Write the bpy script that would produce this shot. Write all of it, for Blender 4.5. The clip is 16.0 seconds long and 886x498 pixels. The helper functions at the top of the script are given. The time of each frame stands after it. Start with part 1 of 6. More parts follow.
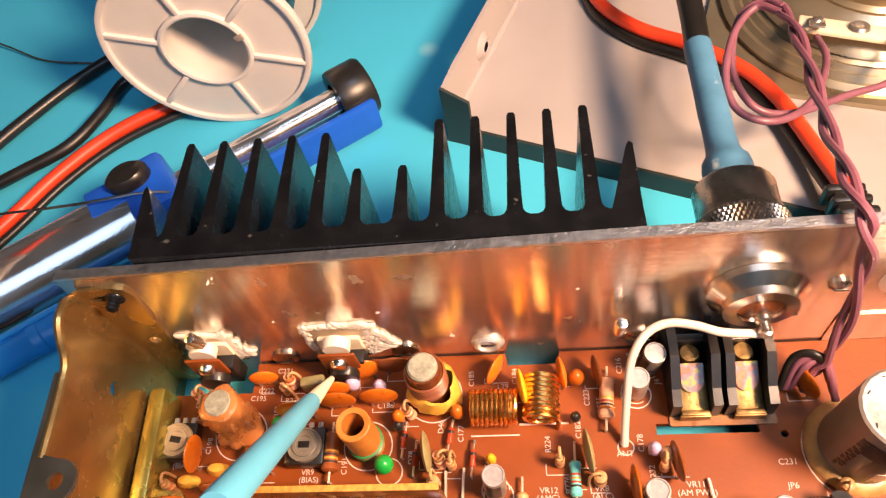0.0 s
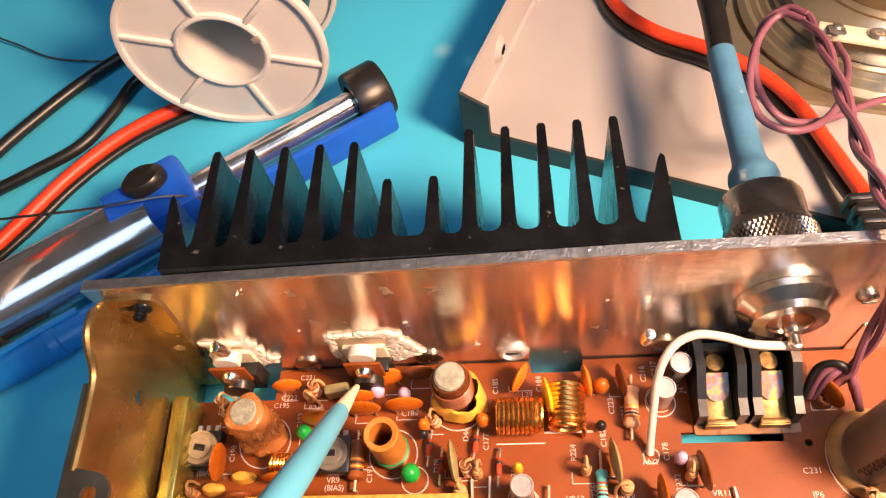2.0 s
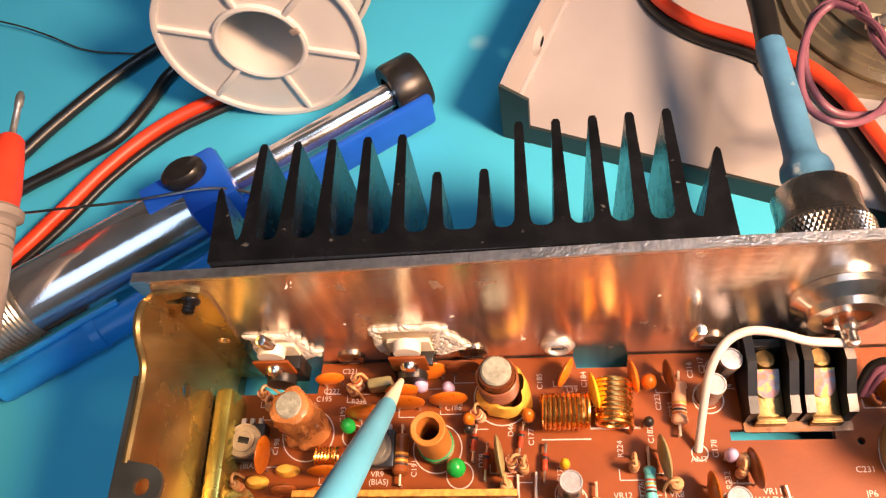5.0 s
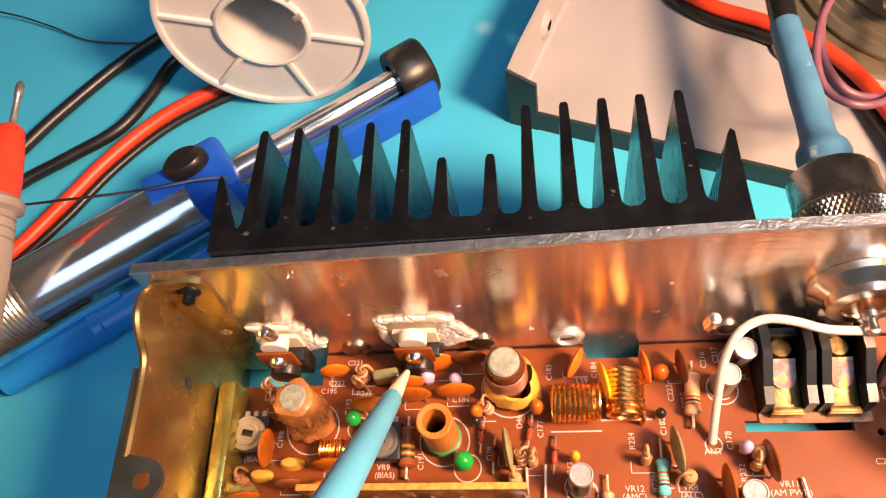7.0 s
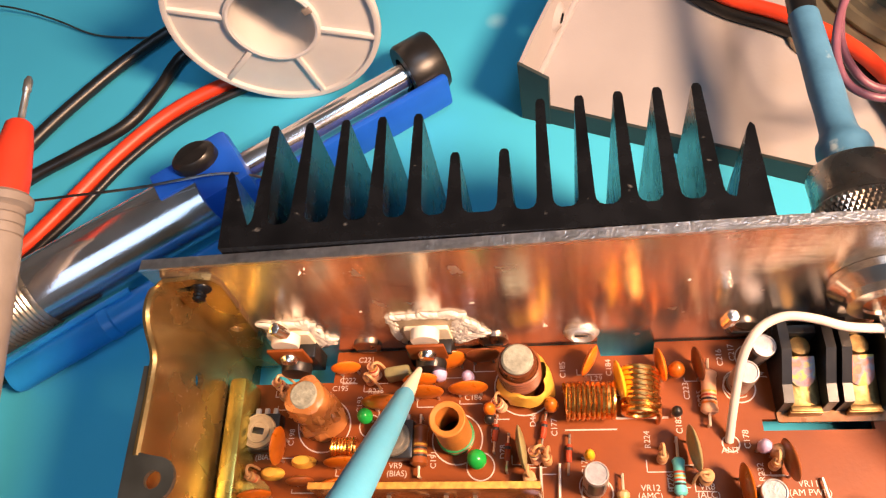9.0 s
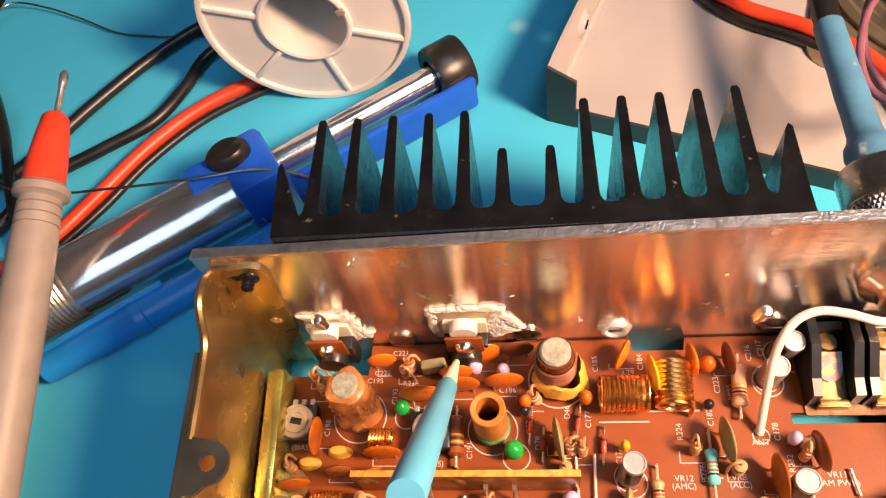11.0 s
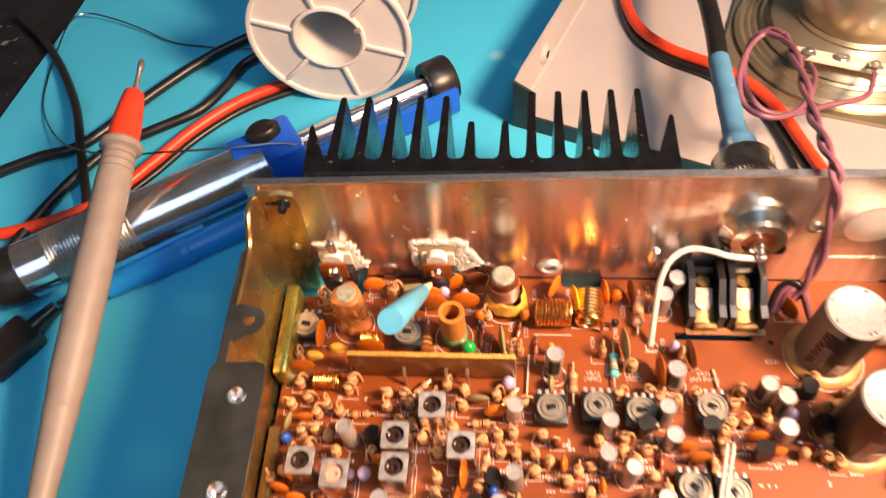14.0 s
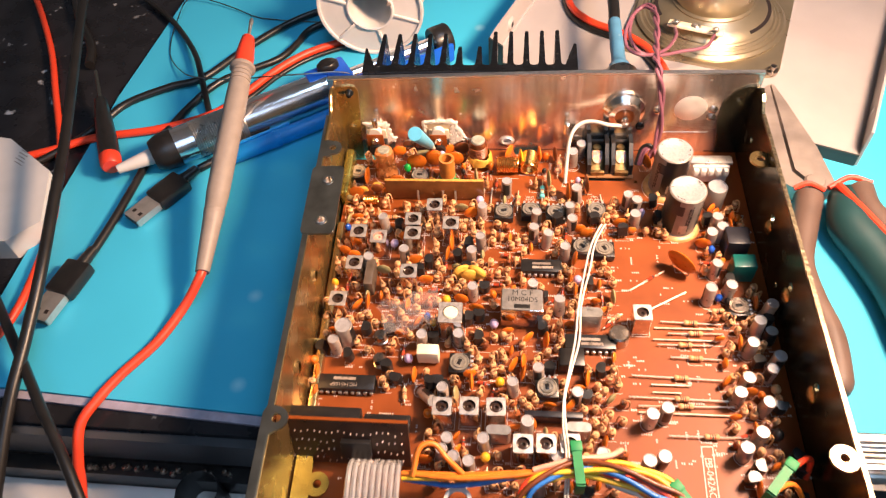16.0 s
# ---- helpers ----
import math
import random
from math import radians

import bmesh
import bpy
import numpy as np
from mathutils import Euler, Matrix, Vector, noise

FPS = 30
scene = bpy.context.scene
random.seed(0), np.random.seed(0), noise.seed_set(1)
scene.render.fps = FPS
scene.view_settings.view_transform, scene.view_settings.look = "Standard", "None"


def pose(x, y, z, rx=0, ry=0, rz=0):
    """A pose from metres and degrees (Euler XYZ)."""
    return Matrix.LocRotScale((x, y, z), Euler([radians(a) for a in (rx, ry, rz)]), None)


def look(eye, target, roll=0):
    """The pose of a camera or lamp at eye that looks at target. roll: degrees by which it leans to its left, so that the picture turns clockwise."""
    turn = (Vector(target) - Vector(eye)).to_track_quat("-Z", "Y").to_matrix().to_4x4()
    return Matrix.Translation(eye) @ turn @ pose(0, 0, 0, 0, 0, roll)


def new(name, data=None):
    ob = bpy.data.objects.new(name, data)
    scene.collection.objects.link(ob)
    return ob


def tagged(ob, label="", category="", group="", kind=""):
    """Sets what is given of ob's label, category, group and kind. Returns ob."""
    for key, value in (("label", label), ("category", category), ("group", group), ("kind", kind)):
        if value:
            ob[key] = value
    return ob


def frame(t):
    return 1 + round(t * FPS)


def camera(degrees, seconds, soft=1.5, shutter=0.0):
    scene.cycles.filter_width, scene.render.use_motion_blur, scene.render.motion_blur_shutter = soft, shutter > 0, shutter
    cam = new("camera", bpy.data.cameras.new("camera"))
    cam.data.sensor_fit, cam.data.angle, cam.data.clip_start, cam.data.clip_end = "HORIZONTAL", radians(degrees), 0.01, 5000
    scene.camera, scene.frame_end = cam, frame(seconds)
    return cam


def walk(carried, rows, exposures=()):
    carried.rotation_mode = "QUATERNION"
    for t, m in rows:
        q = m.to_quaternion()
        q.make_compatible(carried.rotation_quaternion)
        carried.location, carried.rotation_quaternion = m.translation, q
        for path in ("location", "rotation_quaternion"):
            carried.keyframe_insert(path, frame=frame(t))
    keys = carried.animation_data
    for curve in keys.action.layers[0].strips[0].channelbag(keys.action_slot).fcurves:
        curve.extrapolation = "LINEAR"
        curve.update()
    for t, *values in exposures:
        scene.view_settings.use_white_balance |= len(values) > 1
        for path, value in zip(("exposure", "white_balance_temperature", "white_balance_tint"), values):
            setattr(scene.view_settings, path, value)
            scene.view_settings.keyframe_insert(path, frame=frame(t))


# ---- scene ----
cam = camera(63.11, 16.0, soft=1.25, shutter=0.4)
PATH = [
    (0, (0.09454, -0.07038, 0.16040), (0.03268, 0.19329, -0.25990), -14.63),
    (0.5, (0.09514, -0.07060, 0.16157), (0.03968, 0.19118, -0.26080), -14.04),
    (1, (0.08973, -0.06631, 0.16074), (0.03341, 0.19213, -0.26357), -14.07),
    (1.5, (0.08741, -0.06616, 0.16264), (0.03103, 0.19160, -0.26207), -13.80),
    (2, (0.08678, -0.06658, 0.16358), (0.03107, 0.19071, -0.26150), -13.63),
    (2.5, (0.08585, -0.06669, 0.16385), (0.02964, 0.19009, -0.26149), -13.75),
    (3, (0.08543, -0.06632, 0.16326), (0.02749, 0.18941, -0.26246), -14.22),
    (3.5, (0.08447, -0.06593, 0.16266), (0.02307, 0.18926, -0.26291), -14.81),
    (4, (0.08254, -0.06651, 0.16348), (0.01959, 0.18729, -0.26269), -15.08),
    (6.5, (0.07692, -0.06496, 0.16335), (0.00878, 0.18773, -0.26268), -15.66),
    (7, (0.07938, -0.06486, 0.15966), (0.00824, 0.18382, -0.26824), -16.95),
    (7.5, (0.07920, -0.06403, 0.15921), (0.00355, 0.18295, -0.26890), -17.89),
    (8, (0.07812, -0.06342, 0.15946), (0.00195, 0.18277, -0.26901), -17.87),
    (8.5, (0.07845, -0.06406, 0.15899), (0.00230, 0.18129, -0.26997), -18.10),
    (9, (0.07783, -0.06365, 0.15826), (0.00194, 0.18177, -0.27070), -18.04),
    (11.5, (0.06511, -0.06959, 0.16186), (0.00240, 0.18463, -0.26410), -14.23),
    (12, (0.06555, -0.06963, 0.16157), (0.00326, 0.18645, -0.26333), -13.85),
    (12.5, (0.06371, -0.07209, 0.16482), (-0.00305, 0.18830, -0.25677), -13.81),
    (13, (0.06515, -0.08790, 0.17542), (0.00478, 0.18575, -0.23867), -11.14),
    (13.5, (0.06998, -0.09836, 0.18029), (0.01384, 0.18188, -0.22997), -9.86),
    (14, (0.07419, -0.12363, 0.19209), (0.02017, 0.16123, -0.21527), -8.40),
    (14.5, (0.08459, -0.16896, 0.21630), (0.02566, 0.11562, -0.19057), -8.90),
    (15, (0.08275, -0.20302, 0.23402), (0.02069, 0.08161, -0.17235), -8.80),
    (15.5, (0.08681, -0.23545, 0.24875), (0.03151, 0.05871, -0.15176), -7.31),
    (16, (0.08867, -0.26606, 0.26196), (0.03822, 0.03691, -0.13259), -6.32),
]
walk(cam, [(t, look(eye, target, roll)) for t, eye, target, roll in PATH], [(0, -0.12, 6600, 13), (12.5, -0.12, 6600, 13), (14.5, 0.0, 6500, 11), (16, 0.12, 6250, 11)])

# ---- light: one warm desk lamp close on the right, a cool room lamp high above, daylight from a window in front ----
scene.view_settings.exposure = 0.0
world = bpy.data.worlds.new("room_air")
scene.world = world
world.use_nodes = True
world.node_tree.nodes["Background"].inputs[0].default_value = (0.68, 0.72, 0.80, 1)
world.node_tree.nodes["Background"].inputs[1].default_value = 0.38


def lamp(name, eye, target, size, watts, colour):
    data = bpy.data.lights.new(name, "AREA")
    data.shape, data.size, data.energy, data.color = "DISK", size, watts, colour
    ob = new(name, data)
    ob.matrix_world = look([v * 0.001 for v in eye], [v * 0.001 for v in target])
    return ob


lamp("desk_lamp_light", (281, -80, 264), (-100, 20, 0), 0.085, 4.7, (1.0, 0.635, 0.40))
lamp("room_lamp_light", (470, -20, 1200), (-20, 0, 0), 0.35, 3.3, (0.54, 0.74, 1.0))
lamp("window_light", (250, -1000, 1150), (-20, 0, 0), 1.0, 5.0, (0.54, 0.74, 1.0))


# ---- materials ----
def material(name, colour, rough=0.5, metal=0.0, var=0.15, scale=250.0, bump=0.1, fine=1500.0, stretch=(1, 1, 1), coat=0.0, clear=0.0, each=0.0, rvar=0.1, stain=None):
    m = bpy.data.materials.new(name)
    m.use_nodes = True
    nt = m.node_tree
    n, link = nt.nodes, nt.links.new
    b = n["Principled BSDF"]
    tc, mp = n.new("ShaderNodeTexCoord"), n.new("ShaderNodeMapping")
    mp.inputs["Scale"].default_value = stretch
    link(tc.outputs["Object"], mp.inputs["Vector"])
    coarse, grain = n.new("ShaderNodeTexNoise"), n.new("ShaderNodeTexNoise")
    coarse.inputs["Scale"].default_value, coarse.inputs["Detail"].default_value = scale, 4
    grain.inputs["Scale"].default_value, grain.inputs["Detail"].default_value = fine, 3
    link(mp.outputs[0], coarse.inputs["Vector"])
    link(mp.outputs[0], grain.inputs["Vector"])
    ramp = n.new("ShaderNodeValToRGB")
    low = [c * (1 - var) for c in colour]
    high = [min(1, c * (1 + var)) for c in colour]
    ramp.color_ramp.elements[0].position, ramp.color_ramp.elements[1].position = 0.3, 0.7
    ramp.color_ramp.elements[0].color, ramp.color_ramp.elements[1].color = (*low, 1), (*high, 1)
    link(coarse.outputs["Fac"], ramp.inputs[0])
    out = ramp.outputs[0]
    if stain:
        spot, cut, mix = n.new("ShaderNodeTexNoise"), n.new("ShaderNodeValToRGB"), n.new("ShaderNodeMixRGB")
        spot.inputs["Scale"].default_value, spot.inputs["Detail"].default_value = stain[1], 6
        link(tc.outputs["Object"], spot.inputs["Vector"])
        cut.color_ramp.elements[0].position, cut.color_ramp.elements[1].position = stain[2], stain[2] + 0.08
        link(spot.outputs["Fac"], cut.inputs[0])
        link(cut.outputs[0], mix.inputs[0])
        link(out, mix.inputs[1])
        mix.inputs[2].default_value = (*stain[0], 1)
        out = mix.outputs[0]
    if each:
        info, hsv, rng = n.new("ShaderNodeObjectInfo"), n.new("ShaderNodeHueSaturation"), n.new("ShaderNodeMapRange")
        rng.inputs[3].default_value, rng.inputs[4].default_value = 1 - each, 1 + each
        link(info.outputs["Random"], rng.inputs[0])
        link(rng.outputs[0], hsv.inputs["Value"])
        link(out, hsv.inputs["Color"])
        out = hsv.outputs[0]
    link(out, b.inputs["Base Color"])
    rr = n.new("ShaderNodeMapRange")
    rr.inputs[3].default_value, rr.inputs[4].default_value = max(0.02, rough - rvar), min(1, rough + rvar)
    link(coarse.outputs["Fac"], rr.inputs[0])
    link(rr.outputs[0], b.inputs["Roughness"])
    b.inputs["Metallic"].default_value = metal
    b.inputs["Coat Weight"].default_value = coat
    b.inputs["Transmission Weight"].default_value = clear
    if bump:
        bp = n.new("ShaderNodeBump")
        bp.inputs["Strength"].default_value, bp.inputs["Distance"].default_value = bump, 0.0003
        link(grain.outputs["Fac"], bp.inputs["Height"])
        link(bp.outputs[0], b.inputs["Normal"])
    return m


MAT_BLUE = material("mat_silicone", (0.055, 0.47, 0.70), 0.62, var=0.06, scale=12, bump=0.05, fine=900, rvar=0.06)
MAT_BLUE.node_tree.nodes["Principled BSDF"].inputs["Specular IOR Level"].default_value = 0.25


def pale_spots(mat, centres, tint, radius):
    """Small pale round spots, each fading out at its rim."""
    nt = mat.node_tree
    n, link = nt.nodes, nt.links.new
    b = n["Principled BSDF"]
    tc = n.new("ShaderNodeTexCoord")
    for c in centres:
        far, fade, mix = n.new("ShaderNodeVectorMath"), n.new("ShaderNodeMapRange"), n.new("ShaderNodeMixRGB")
        far.operation = "DISTANCE"
        far.inputs[1].default_value = [v * 0.001 for v in c]
        link(tc.outputs["Object"], far.inputs[0])
        fade.inputs[1].default_value, fade.inputs[2].default_value = radius * 0.0002, radius * 0.001
        fade.inputs[3].default_value, fade.inputs[4].default_value = 0.55, 0.0
        link(far.outputs["Value"], fade.inputs[0])
        link(fade.outputs[0], mix.inputs[0])
        link(b.inputs["Base Color"].links[0].from_socket, mix.inputs[1])
        mix.inputs[2].default_value = (*tint, 1)
        link(mix.outputs[0], b.inputs["Base Color"])


pale_spots(MAT_BLUE, ((-31.5, -87, -10), (-28, -132.5, -10), (63.5, 117, -10)), (0.42, 0.78, 0.86), 4.2)
MAT_EDGE = material("mat_edge", (0.32, 0.30, 0.38), 0.6)
DESK = material("desk_black", (0.017, 0.017, 0.020), 0.28, var=0.3, scale=60, bump=0.2, fine=500, stain=((0.45, 0.45, 0.46), 110, 0.67))
DESK.node_tree.nodes["Principled BSDF"].inputs["Specular IOR Level"].default_value = 0.2
WALL = material("room_wall_paint", (0.62, 0.58, 0.52), 0.8, var=0.05, scale=3)
ALU = material("brushed_aluminium", (0.90, 0.79, 0.70), 0.13, 0.92, var=0.05, scale=60, bump=0.13, fine=5000, stretch=(0.012, 1, 1), rvar=0.03)


def scuffs(mat, along, amount, threshold):
    """Drawn streaks in the tint and scattered dull scuffs in the gloss."""
    nt = mat.node_tree
    n, link = nt.nodes, nt.links.new
    b = n["Principled BSDF"]
    tc, mp = n.new("ShaderNodeTexCoord"), n.new("ShaderNodeMapping")
    mp.inputs["Scale"].default_value = along
    link(tc.outputs["Object"], mp.inputs["Vector"])
    streak, spot = n.new("ShaderNodeTexNoise"), n.new("ShaderNodeTexNoise")
    streak.inputs["Scale"].default_value, streak.inputs["Detail"].default_value = 420, 5
    spot.inputs["Scale"].default_value, spot.inputs["Detail"].default_value = 140, 8
    link(mp.outputs[0], streak.inputs["Vector"])
    link(tc.outputs["Object"], spot.inputs["Vector"])
    shade, mix = n.new("ShaderNodeMapRange"), n.new("ShaderNodeMixRGB")
    shade.inputs[1].default_value, shade.inputs[2].default_value = 0.35, 0.65
    shade.inputs[3].default_value, shade.inputs[4].default_value = 1 - amount, 1.0
    link(streak.outputs["Fac"], shade.inputs[0])
    mix.blend_type = "MULTIPLY"
    mix.inputs[0].default_value = 1.0
    link(b.inputs["Base Color"].links[0].from_socket, mix.inputs[1])
    link(shade.outputs[0], mix.inputs[2])
    link(mix.outputs[0], b.inputs["Base Color"])
    cut, add = n.new("ShaderNodeMapRange"), n.new("ShaderNodeMath")
    cut.inputs[1].default_value, cut.inputs[2].default_value = threshold, threshold + 0.06
    cut.inputs[4].default_value = 0.35
    link(spot.outputs["Fac"], cut.inputs[0])
    add.operation = "ADD"
    link(b.inputs["Roughness"].links[0].from_socket, add.inputs[0])
    link(cut.outputs[0], add.inputs[1])
    link(add.outputs[0], b.inputs["Roughness"])


scuffs(ALU, (1, 1, 0.03), 0.28, 0.64)
ALU_EDGE = material("sawn_aluminium", (0.82, 0.82, 0.84), 0.35, 1.0, var=0.1, scale=700, bump=0.5, fine=1800)
ZINC = material("yellow_zinc", (0.46, 0.32, 0.135), 0.27, 0.92, var=0.2, scale=70, bump=0.2, fine=300, rvar=0.06, stain=((0.80, 0.68, 0.42), 1100, 0.645))
# right wall and its corner flange, much darker than the left wall's zinc
DARKER_ZINC = material("dark_olive_metal", (0.085, 0.082, 0.055), 0.24, 0.85, var=0.3, scale=60, bump=0.1, fine=300, stain=((0.30, 0.27, 0.16), 500, 0.66))
WORN = material("worn_rim", (0.24, 0.205, 0.14), 0.36, 0.95, var=0.45, scale=700, bump=0.9, fine=500)
STEEL = material("dull_steel", (0.20, 0.21, 0.195), 0.32, 0.9, var=0.2, scale=120, bump=0.12)
CHROME = material("nickel_plate", (0.86, 0.82, 0.77), 0.22, 1.0, var=0.08, scale=200, bump=0.05)
SATIN = material("satin_nickel", (0.86, 0.81, 0.76), 0.42, 0.7, var=0.06, scale=200, bump=0.05)
BENCH_LIP = material("bench_lip", (0.045, 0.048, 0.054), 0.45, var=0.25, scale=40, bump=0.15)
POLISHED = material("polished_tube", (0.92, 0.92, 0.95), 0.17, 0.97, var=0.06, scale=120, bump=0.1)
GUNMETAL = material("worn_nickel", (0.48, 0.41, 0.35), 0.28, 1.0, var=0.2, scale=200, bump=0.1)
CAN = material("bright_can", (0.72, 0.68, 0.64), 0.16, 1.0, var=0.15, scale=300, bump=0.2, fine=900, rvar=0.08)
CAN_TOP = material("scuffed_can_top", (0.64, 0.60, 0.57), 0.36, 0.75, var=0.25, scale=700, bump=0.4, fine=1600)
USB_TIN = material("usb_shell", (0.66, 0.62, 0.58), 0.42, 0.85, var=0.1, scale=300, bump=0.1)
CAN_DULL = material("dull_can_top", (0.36, 0.335, 0.31), 0.42, 0.8, var=0.15, scale=400, bump=0.15)
TIN = material("tinned_metal", (0.62, 0.59, 0.55), 0.30, 0.9, var=0.12, scale=400, bump=0.15)
BLACK_ANOD = material("black_anodised", (0.005, 0.0055, 0.007), 0.26, 0.0, var=0.3, scale=200, bump=0.12, fine=1400, stain=((0.09, 0.09, 0.09), 420, 0.69))
BLACK_ANOD.node_tree.nodes["Principled BSDF"].inputs["Specular IOR Level"].default_value = 0.38
BOARD = material("board_phenolic", (0.20, 0.0455, 0.006), 0.50, var=0.16, scale=60, bump=0.12, fine=1100)
BOARD.node_tree.nodes["Principled BSDF"].inputs["Specular IOR Level"].default_value = 0.35
BOARD_EDGE = material("phenolic_edge", (0.55, 0.26, 0.045), 0.7, var=0.3, scale=900, bump=0.5)
STRIP = material("amber_board", (0.17, 0.062, 0.018), 0.22, var=0.25, scale=120, bump=0.06)
BOARD_DARK = material("board_dark", (0.030, 0.015, 0.010), 0.3, var=0.3, scale=150)
SILK = material("white_print", (0.58, 0.49, 0.44), 0.7, var=0.1, scale=1500, bump=0)
ORANGE = material("ceramic_orange", (0.53, 0.125, 0.008), 0.3, var=0.12, scale=500, bump=0.12, each=0.3)
BARK = material("waxed_bar", (0.085, 0.062, 0.045), 0.5, var=0.3, scale=200, bump=0.3)
OLIVE = material("mylar_olive", (0.26, 0.22, 0.10), 0.35, var=0.15, scale=500, bump=0.1)
TAN = material("resistor_tan", (0.55, 0.30, 0.135), 0.42, var=0.08, scale=900, bump=0.1, each=0.15)
BROWN = material("resistor_brown", (0.22, 0.06, 0.015), 0.35, each=0.2)
JAR = material("brown_jar", (0.12, 0.035, 0.012), 0.16, var=0.3, scale=200, bump=0.2)
PEACH = material("resistor_peach", (0.66, 0.36, 0.21), 0.4, var=0.08, scale=900, bump=0.1)
TEAL = material("resistor_teal", (0.12, 0.50, 0.48), 0.4)
BAND_RED = material("band_red", (0.42, 0.05, 0.02), 0.45)
BAND_DARK = material("band_black", (0.02, 0.015, 0.015), 0.45)
BAND_GOLD = material("band_gold", (0.60, 0.36, 0.06), 0.35, 0.4)
COPPER = material("enamelled_copper", (1.0, 0.50, 0.14), 0.25, 1.0, var=0.08, scale=600, bump=0.05)
GREEN = material("dipped_green", (0.01, 0.33, 0.05), 0.25)
BLUE_DIP = material("dipped_blue", (0.02, 0.09, 0.48), 0.25)
YELLOW_DIP = material("dipped_yellow", (0.75, 0.40, 0.02), 0.3)
LILAC = material("dipped_lilac", (0.52, 0.40, 0.60), 0.4)
GLUE = material("hardened_glue", (0.66, 0.36, 0.05), 0.45, var=0.2, scale=300, bump=0.5, fine=700)
FOOT_GLUE = material("foot_glue", (0.42, 0.25, 0.09), 0.4, var=0.3, scale=200, bump=0.5, fine=500)
LINK = material("link_wire", (0.74, 0.64, 0.50), 0.42, 0.6, var=0.1, scale=300)
WAX = material("sealing_wax", (0.56, 0.21, 0.06), 0.28, var=0.2, scale=180, bump=0.5, fine=420, clear=0.3)
FORMER = material("paper_former", (0.48, 0.17, 0.03), 0.4, var=0.15, scale=300, bump=0.2)
FERRITE = material("ferrite_grey", (0.27, 0.27, 0.215), 0.45, var=0.3, scale=700, bump=0.6)
PLASTIC_BLACK = material("black_plastic", (0.014, 0.013, 0.013), 0.33, var=0.2, scale=300, bump=0.05)
PLASTIC_GREY = material("grey_plastic", (0.27, 0.222, 0.19), 0.5, var=0.08, scale=200, bump=0.15)
PLASTIC_WHITE = material("white_plastic", (0.62, 0.59, 0.565), 0.42, var=0.05, scale=60, bump=0.1)
BIG_SLEEVE = material("big_capacitor_sleeve", (0.24, 0.212, 0.19), 0.42, 0.3, var=0.2, scale=80, bump=0.1)
SLEEVE = material("capacitor_sleeve", (0.40, 0.33, 0.28), 0.3, 0.4, var=0.12, scale=300, bump=0.05, each=0.3)
CAP_TOP = material("capacitor_end", (0.38, 0.37, 0.38), 0.38, 0.35, var=0.14, scale=900, bump=0.3, fine=2200)
POT_CREAM = material("pot_cream", (0.36, 0.29, 0.19), 0.5, 0.2, var=0.15, scale=500)
POT_FACE = material("pot_metal", (0.27, 0.245, 0.205), 0.42, 0.5, var=0.15, scale=500)
RED_CABLE = material("red_insulation", (0.72, 0.055, 0.018), 0.4, var=0.08, scale=80, bump=0.06)
BLACK_CABLE = material("black_insulation", (0.012, 0.011, 0.0105), 0.36, var=0.25, scale=80, bump=0.1)
WHITE_WIRE = material("white_insulation", (0.66, 0.61, 0.54), 0.45, var=0.05, scale=200)
PURPLE_WIRE = material("purple_insulation", (0.20, 0.075, 0.11), 0.4, var=0.15, scale=200)
ORANGE_WIRE = material("orange_insulation", (0.75, 0.20, 0.02), 0.4)
YELLOW_WIRE = material("yellow_insulation", (0.80, 0.48, 0.03), 0.4)
BLUE_WIRE = material("blue_insulation", (0.03, 0.16, 0.50), 0.4)
PINK_WIRE = material("pink_insulation", (0.72, 0.36, 0.26), 0.4)
GREEN_TIE = material("green_nylon", (0.008, 0.20, 0.06), 0.55)
BLUE_SLEEVE = material("blue_heatshrink", (0.065, 0.19, 0.32), 0.5, var=0.15, scale=120, bump=0.3, fine=500, stain=((0.35, 0.45, 0.5), 200, 0.68))
BLUE_PLASTIC = material("blue_plastic", (0.010, 0.10, 0.58), 0.35, var=0.1, scale=100)
PEN_BLUE = material("pen_blue", (0.012, 0.23, 0.66), 0.3, var=0.1, scale=80)
TOOL_BLUE = material("tool_blue", (0.10, 0.40, 0.60), 0.4, var=0.08, scale=100)
RED_PLASTIC = material("red_plastic", (0.70, 0.05, 0.02), 0.4, var=0.06, scale=100)
GREY_PAINT = material("grey_paint", (0.37, 0.34, 0.335), 0.5, var=0.05, scale=40, bump=0.15, fine=900, stain=((0.2, 0.19, 0.18), 330, 0.76))
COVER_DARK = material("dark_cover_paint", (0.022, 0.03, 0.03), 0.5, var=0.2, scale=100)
CLAMP = material("iridescent_clamp", (0.30, 0.19, 0.075), 0.45, 0.95, var=0.3, scale=500, bump=0.5, fine=700)
TAGGLUE = material("dried_glue", (0.26, 0.12, 0.05), 0.3, var=0.3, scale=500, bump=0.4, fine=700)
RAINBOW = material("rainbow_plating", (0.36, 0.25, 0.10), 0.4, 1.0, var=0.1, scale=300)
LIME_ZINC = material("lime_passivation", (0.42, 0.36, 0.09), 0.24, 0.85, var=0.25, scale=90, bump=0.2, fine=300)
SPEAKER_ZINC = material("speaker_frame", (0.43, 0.37, 0.26), 0.3, 0.8, var=0.12, scale=60, bump=0.1)
CONE = material("speaker_cone", (0.11, 0.085, 0.06), 0.8, var=0.2, scale=100, bump=0.3)
MICA = material("stained_mica", (0.46, 0.36, 0.24), 0.35, var=0.2, scale=300, bump=0.1)
